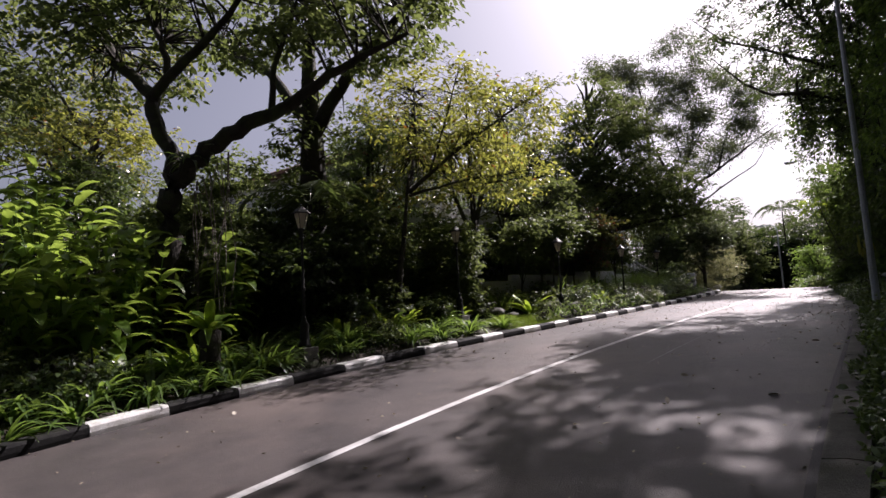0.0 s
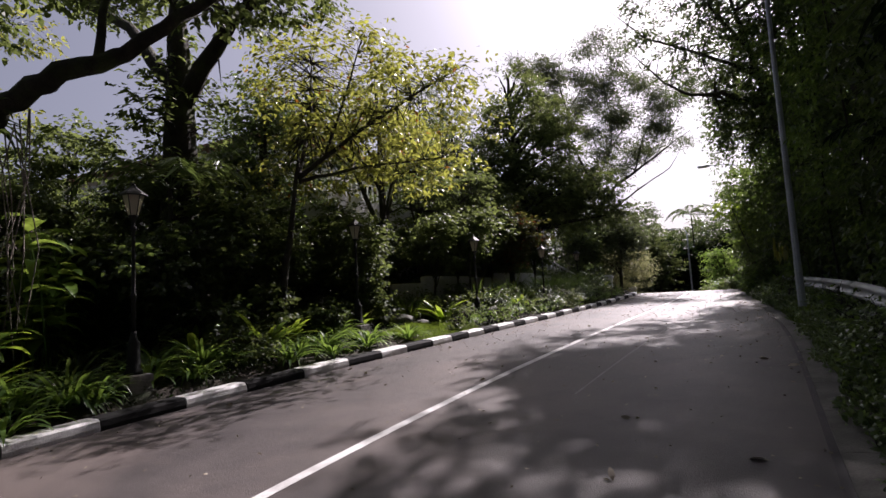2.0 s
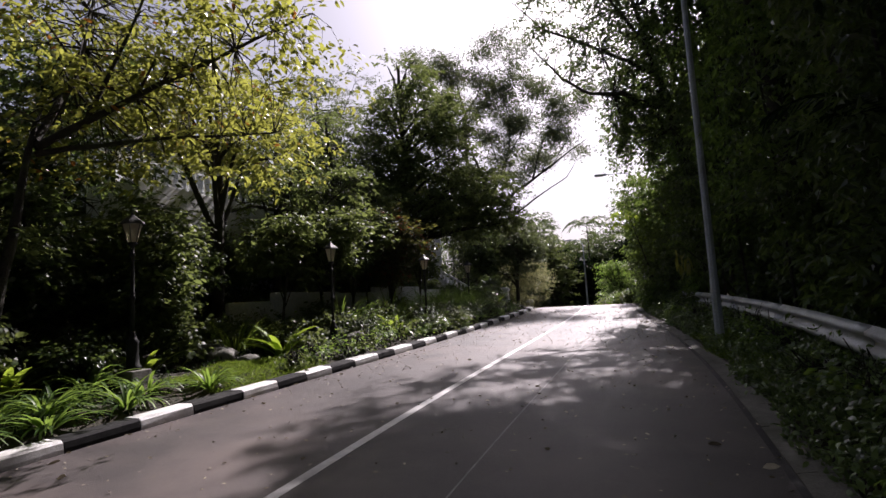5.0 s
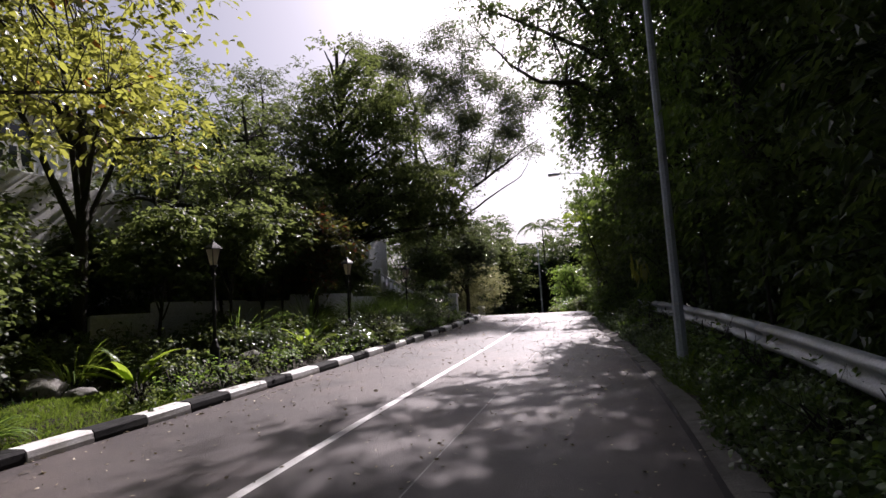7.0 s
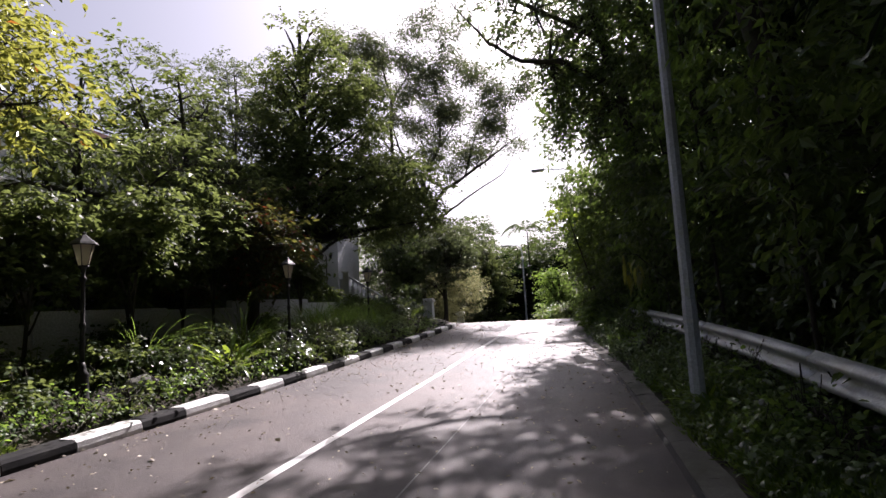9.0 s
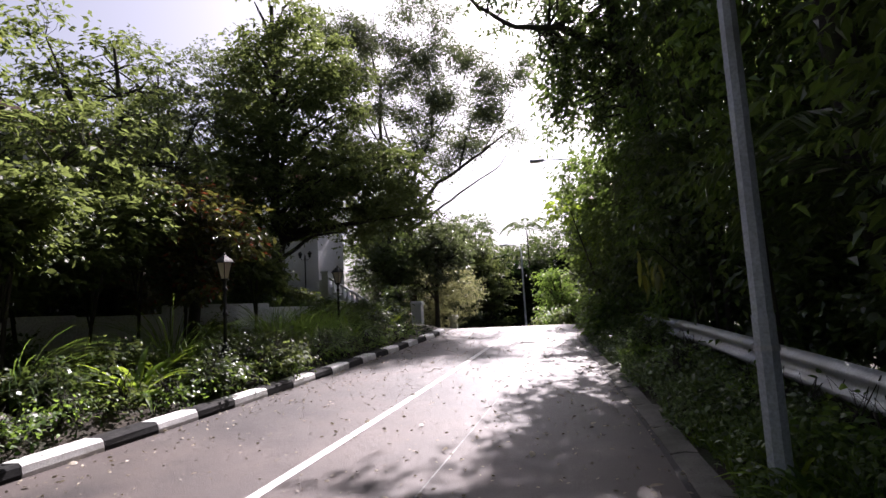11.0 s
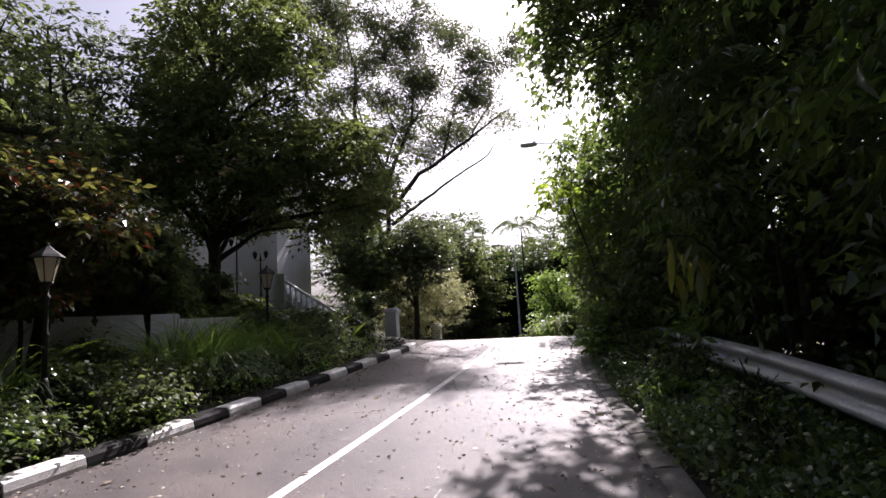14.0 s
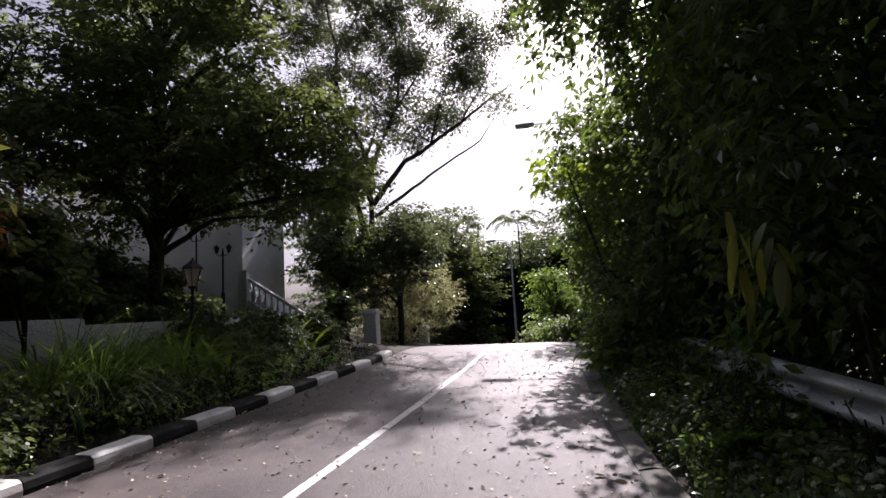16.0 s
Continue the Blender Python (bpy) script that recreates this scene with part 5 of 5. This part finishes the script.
# creepers and leafy mounds between the road edge and the guardrail
q = np.random.default_rng(388)
for i, y in enumerate(np.arange(3.0, 31.5, 0.7)):
    e = float(along(EDGE, y))
    wide = max(0.5, rail_x(min(max(y, 8.4), 28.4)) - e - 0.2)
    x = e + 0.75 + (wide - 0.3) * float(q.uniform())
    if math.hypot(x - 1.31, y - 17.0) > 0.7:
        shrub("leafy creeper mounded over the verge", x, float(y), float(q.uniform(0.18, 0.36)), float(q.uniform(0.34, 0.5)), LEAF_VERGE if i % 3 else LEAF_LILY, 800 + i, 36, 0.085, 0.045, leaves=26, base=0.0)
for i, (y, z) in enumerate(((27.6, 0.55), (26.6, 0.5), (28.3, 0.6), (25.2, 0.42))):
    shrub("creeper that climbs over the end of the guardrail", rail_x(y) - 0.05, y, z + 0.3, 0.42, LEAF_VINE, 840 + i, 46, 0.09, 0.042, leaves=26, base=0.0)


# dark leafy plants in the garden before the house wall
for i, (x, y, h, w) in enumerate(((-9.9, 31.8, 0.9, 0.8), (-8.4, 32.6, 0.8, 0.7), (-11.6, 33.0, 0.9, 0.8))):
    shrub("dark leafy shrub in the garden before the house", x, y, h, w, LEAF_DARK if i % 2 else LEAF_MID, 395 + i, 75, 0.24, 0.09, leaves=22, base=0.2)


# ---- carpets of small plants, and litter ----
def carpet(name, label, x0, x1, y0, y1, n, size, width, mat, seed, height=0.22, inside=None, lift=0.7):
    rr = np.random.default_rng(seed)
    x, y = rr.uniform(x0, x1, n), rr.uniform(y0, y1, n)
    if inside is not None:
        k = inside(x, y)
        x, y = x[k], y[k]
    m = 0.5 + 0.5 * np.sin(x * 3.1 + 0.7 * np.sin(y * 2.3)) * np.sin(y * 2.7 + 1.3 * np.sin(x * 1.9))
    z = ground_z(x, y) + rr.uniform(0, 1, len(x)) * height * (0.35 + 0.9 * m)
    way = rr.normal(size=(len(x), 3)) + np.array([0, 0, lift])
    v, f = leaf_arrays(np.stack([x, y, z], 1), way, size, width, rr, fine=width > 0.02)
    return tagged(new(name, mesh_of(name, v, f, mat)), label, "ground cover", kind="stuff")


def verge(x, y):
    f = x - along(EDGE, y)
    return (f > np.where(y < 14, 0.17, 0.26) + 0.07 * np.sin(y * 2.2)) & ~((np.hypot(x - 1.31, y - 17.25) < 0.16))


carpet("ground_cover", "leafy green ground cover on the verge", 0.2, 3.4, -2.0, 32.0, 120000, 0.075, 0.036, LEAF_VERGE, 500, 0.24, verge)
carpet("ground_cover", "darker leaves among the ground cover", 0.3, 4.4, -2.0, 34.0, 14000, 0.09, 0.042, LEAF_DARK, 501, 0.34, verge)
carpet("verge_grass", "rough bright grass by the street lamp", 0.7, 2.2, 13.6, 20.0, 9000, 0.16, 0.012, GRASS, 502, 0.05, lambda x, y: verge(x, y) & (np.hypot((x - 1.2) / 0.7, (y - 16.2) / 2.6) < 1), 1.6)
carpet("bed_grass", "patch of short sunlit grass in the bed", -9.6, -6.0, 12.8, 15.6, 26000, 0.08, 0.009, GRASS, 503, 0.03, lambda x, y: (along(KERB, y) - x > 0.34) & (along(KERB, y) - x < 1.5), 1.5)
# Bed leaves near black in colour, in place of the shade there.
carpet("bed_cover", "small leaves covering the bed, darkened for shade", -11.0, -4.2, 1.0, 33.0, 30000, 0.075, 0.035, LEAF_SHADED, 504, 0.1, lambda x, y: (along(KERB, y) - x > 0.4) & (along(KERB, y) - x < 3.6) & ~((y > 12.8) & (y < 15.6) & (along(KERB, y) - x < 1.5)))
carpet("hill_cover", "dark undergrowth on the slope", -20.0, -9.0, 0.0, 40.0, 42000, 0.22, 0.09, LEAF_DARK, 505, 0.6, lambda x, y: (along(KERB, y) - x > 3.6) & (np.abs(x + 9.2) > 0.3))


def litter(n, seed, label, size):
    rr = np.random.default_rng(seed)
    y = rr.uniform(-1, 33, n)
    u = np.where(rr.uniform(size=n) < 0.3, rr.beta(0.6, 4, n), np.where(rr.uniform(size=n) < 0.5, 1 - rr.beta(0.8, 2.5, n), rr.uniform(0, 1, n)))
    k = rr.uniform(size=n) < np.clip(0.12 + (y - 8) / 22, 0.12, 1)
    y, u = y[k], u[k]
    x = along(KERB, y) * (1 - u) + along(EDGE, y) * u
    way = rr.normal(size=(len(x), 3)) * np.array([1, 1, 0.12])
    v, f = leaf_arrays(np.stack([x, y, road_z(x, y) + 0.008], 1), way, size, size * 0.45, rr, 0.5, -0.12, True)
    tagged(new("fallen_leaves", mesh_of("fallen_leaves", v, f, LEAF_DRY)), label, "litter", kind="stuff")


litter(9000, 510, "dry fallen leaves scattered over the road", 0.045)
litter(260, 511, "larger dry fallen leaves on the road", 0.11)


def rock(x, y, s, seed):
    rr = np.random.default_rng(seed)
    bm = bmesh.new()
    bmesh.ops.create_icosphere(bm, subdivisions=3, radius=s)
    for v in bm.verts:
        n = noise.noise(v.co * (1.4 / s) + Vector((seed, 0, 0)))
        v.co *= 1 + 0.3 * n
        v.co.z *= 0.6
    ob = part("rock", bm, ROCK, None, "rounded mossy garden rock in the bed", True)
    ob.location = (x, y, gz(x, y) + s * 0.2)
    tagged(ob, category="rock", group="garden rocks")


for i, (x, y, s) in enumerate(((-8.2, 14.7, 0.3), (-8.8, 15.2, 0.36), (-7.7, 14.9, 0.22), (-6.9, 18.2, 0.25), (-6.6, 18.6, 0.2), (-9.4, 14.2, 0.3))):
    rock(x, y, s, 520 + i)


# ---- palms, broad hanging leaves and sunlit sprays at the wood's edge ----
def palm(x, y, z, n, length, seed, mat, label, aim=None):
    """Feathered fronds that arch from one crown on a slender stem."""
    rr = np.random.default_rng(seed)
    g = gz(x, y)
    t = thing("palm", x, y, g, label, "palm", "palms")
    v, f = tube_arrays([[(0, 0, -0.3, 0.07), (0.03, 0.02, (z - g) * 0.5, 0.055), (0, 0, z - g, 0.045)]], 8)
    under("trunk", mesh_of("trunk", v, f, BARK, True), t)
    for k in range(n):
        a = 2 * math.pi * k / n + rr.uniform(-0.3, 0.3) if aim is None else math.radians(aim) + rr.uniform(-0.8, 0.8)
        el, L = rr.uniform(0.5, 1.2), length * rr.uniform(0.8, 1.1)
        s = np.linspace(0, 1, 24)
        e = el - 1.7 * s ** 1.4
        h, w = np.cumsum(np.cos(e)) * L / 24, np.cumsum(np.sin(e)) * L / 24
        c = np.stack([h * math.cos(a), h * math.sin(a), z - g + w], 1)
        d = np.gradient(c, axis=0)
        side = np.array([-math.sin(a), math.cos(a), 0.0])
        pos = np.concatenate([c[3:], c[3:]])
        way = np.concatenate([unit(d[3:]) * 0.7 + side, unit(d[3:]) * 0.7 - side]) - np.array([0, 0, 0.35])
        vv, ff = leaf_arrays(pos, way, L * 0.26, L * 0.028, rr, 0.1, 0.12)
        tv, tf = tube_arrays([np.column_stack([c, np.linspace(0.014, 0.004, 24)])], 4)
        tf3 = np.concatenate([tf[:, :3], tf[:, [0, 2, 3]]])
        under("frond", mesh_of("frond", np.concatenate([vv, tv]), np.concatenate([ff, tf3 + len(vv)]), mat), t)
    return t


# First and third palm: the wood's shade is put into near-black leaves.
palm(3.3, 10.2, 4.6, 9, 2.4, 600, LEAF_SHADED, "feather-leaved palm at the edge of the wood, darkened for shade")
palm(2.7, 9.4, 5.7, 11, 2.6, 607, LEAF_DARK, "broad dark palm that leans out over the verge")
palm(3.3, 14.0, 3.6, 8, 1.9, 601, LEAF_SHADED, "feather-leaved palm at the edge of the wood, darkened for shade")
palm(3.5, 19.6, 3.2, 8, 1.9, 602, LEAF_DARK, "dark feather-leaved palm behind the guardrail")
palm(3.0, 23.6, 4.6, 8, 1.9, 603, LEAF_DARK, "dark feather-leaved palm behind the guardrail")
palm(2.6, 26.4, 5.0, 7, 1.6, 604, LEAF_GREY, "grey drooping palm beside the guardrail's end")
palm(-1.5, 56.0, 8.0, 12, 2.2, 605, LEAF_DARK, "far palm against the bright sky")
palm(-10.8, 9.6, 4.3, 8, 2.0, 606, LEAF_DARK, "dark palm between the trees in the bed")


def spray(label, x, y, z, tip, n, size, width, mat, seed, spread):
    """A leafy bough from a twig."""
    return tree(label, [[(x, y, z, 0.05), ((x + tip[0]) / 2, (y + tip[1]) / 2, (z + tip[2]) / 2 + 0.15, 0.03), (*tip, 0.01)]], [(tip[0], tip[1], tip[2], *spread)], n, 12, size, width, mat, BARK, seed, 0.16, twig=False, name="sapling", droop=0.9, category="sapling")


spray("sapling with large bright sunlit leaves by the road", 1.7, 29.8, 0.9, (0.6, 29.6, 5.1), 13, 0.22, 0.11, LEAF_FERN, 610, (0.7, 0.6, 0.35))
spray("slender sapling with light green leaves", 1.5, 31.2, 0.9, (1.2, 31.2, 3.9), 12, 0.2, 0.1, LEAF_FERN, 611, (0.45, 0.45, 0.5))
hang = np.random.default_rng(620)
climber = thing("climber", 2.2, 23.5, gz(2.2, 23.5), "climber with long hanging yellow-green leaves", "climber")
cz = gz(2.2, 23.5)
v, f = tube_arrays([[(0.3, 0, -0.1, 0.02), (0.2, 0.05, 1.5, 0.016), (-0.4, 0.0, 3.1 - cz, 0.012), (-0.75, 0.0, 3.15 - cz, 0.006)]], 6)
under("stem", mesh_of("stem", v, f, BARK, True), climber)
for k in range(17):
    p = np.array([[-0.72 + 0.4 * hang.uniform(), hang.normal(0, 0.12), 3.1 - cz - 0.62 * hang.uniform()]])
    v, f = strap_arrays(p, hang.uniform(0, 6.28, 1), hang.uniform(-1.4, -0.9, 1), hang.uniform(0.3, 0.42, 1), hang.uniform(0.07, 0.1, 1), hang, 5, 0.3)
    under("leaf", mesh_of("leaf", v, f, LEAF_YELLOW, True), climber)
for i, (x, y, z0, z1, w, mat) in enumerate(((2.15, 25.5, 3.6, 7.4, 0.42, LEAF_LILY), (2.3, 23.5, 3.4, 8.0, 0.4, LEAF_DARK), (2.2, 20.6, 4.0, 9.0, 0.45, LEAF_LILY), (2.0, 28.0, 2.6, 6.0, 0.4, LEAF_DARK), (2.3, 17.6, 4.5, 10.0, 0.5, LEAF_LILY), (2.2, 13.0, 3.0, 8.5, 0.45, LEAF_DARK), (2.0, 30.4, 2.0, 5.2, 0.45, LEAF_MID))):
    g = gz(x, y) - 0.1
    q = np.random.default_rng(660 + i)
    tree("leafy vine hanging in a column before the wood", [[(x + 0.5, y, g, 0.03), (x + 0.4, y + 0.1, (g + z1) / 2, 0.025), (x + 0.1, y, z1, 0.012)]],
         [(x + q.normal(0, 0.15), y + q.normal(0, 0.2), zz, w * q.uniform(0.6, 1.2), w * q.uniform(0.7, 1.3), 0.5) for zz in np.arange(z0, z1, 0.55)], int((z1 - z0) * 13), 16, 0.17, 0.085, mat, BARK, 670 + i, 0.16, twig=False, name="vine", droop=1.3, category="vine", strands=0.25)
spray("young shrub with pale leaves behind the guardrail", 2.6, 25.4, 0.7, (2.3, 25.6, 2.2), 12, 0.24, 0.09, LEAF_LILY, 613, (0.3, 0.4, 0.4))


# ---- unseen arching trees, added over and behind the walk to cut sky light ----
for i, (x, y, reach, side) in enumerate(((4.6, 1.5, 8.5, -1), (4.8, 5.0, 8.5, -1), (5.0, -2.0, 8.0, -1), (5.5, -10.0, 5.5, -1), (-11.0, -4.0, 5.0, 1), (-12.0, -13.0, 5.0, 1), (-10.5, -22.0, 6.0, 1), (6.0, -20.0, 6.0, -1))):
    cx = x + side * reach * 0.75
    tree("unseen broad tree added to keep sky light off the road", [[(x, y, gz(x, y) - 0.3, 0.5), (x + side * 0.3, y, 6.0, 0.36), (x + side * reach * 0.5, y, 10.5, 0.2), (cx + side * 1.5, y, 13.0, 0.05)], [(x + side * 0.3, y, 6.0, 0.25), (x - side * 0.8, y + 1.5, 10.0, 0.14), (x - side * 1.5, y + 2.5, 13.0, 0.04)]],
         [(cx, y, 13.6, reach * 0.8, 3.4, 1.4), (cx + side * 1.5, y + 2.5, 14.2, reach * 0.55, 2.4, 1.1), (x, y + 1.0, 13.0, 3.0, 3.0, 1.8), (x - side, y, 7.0, 2.0, 2.6, 3.5)], 520, 30, 0.36, 0.19, LEAF_DARK, BARK, 640 + i, 0.5, shell=0.3)
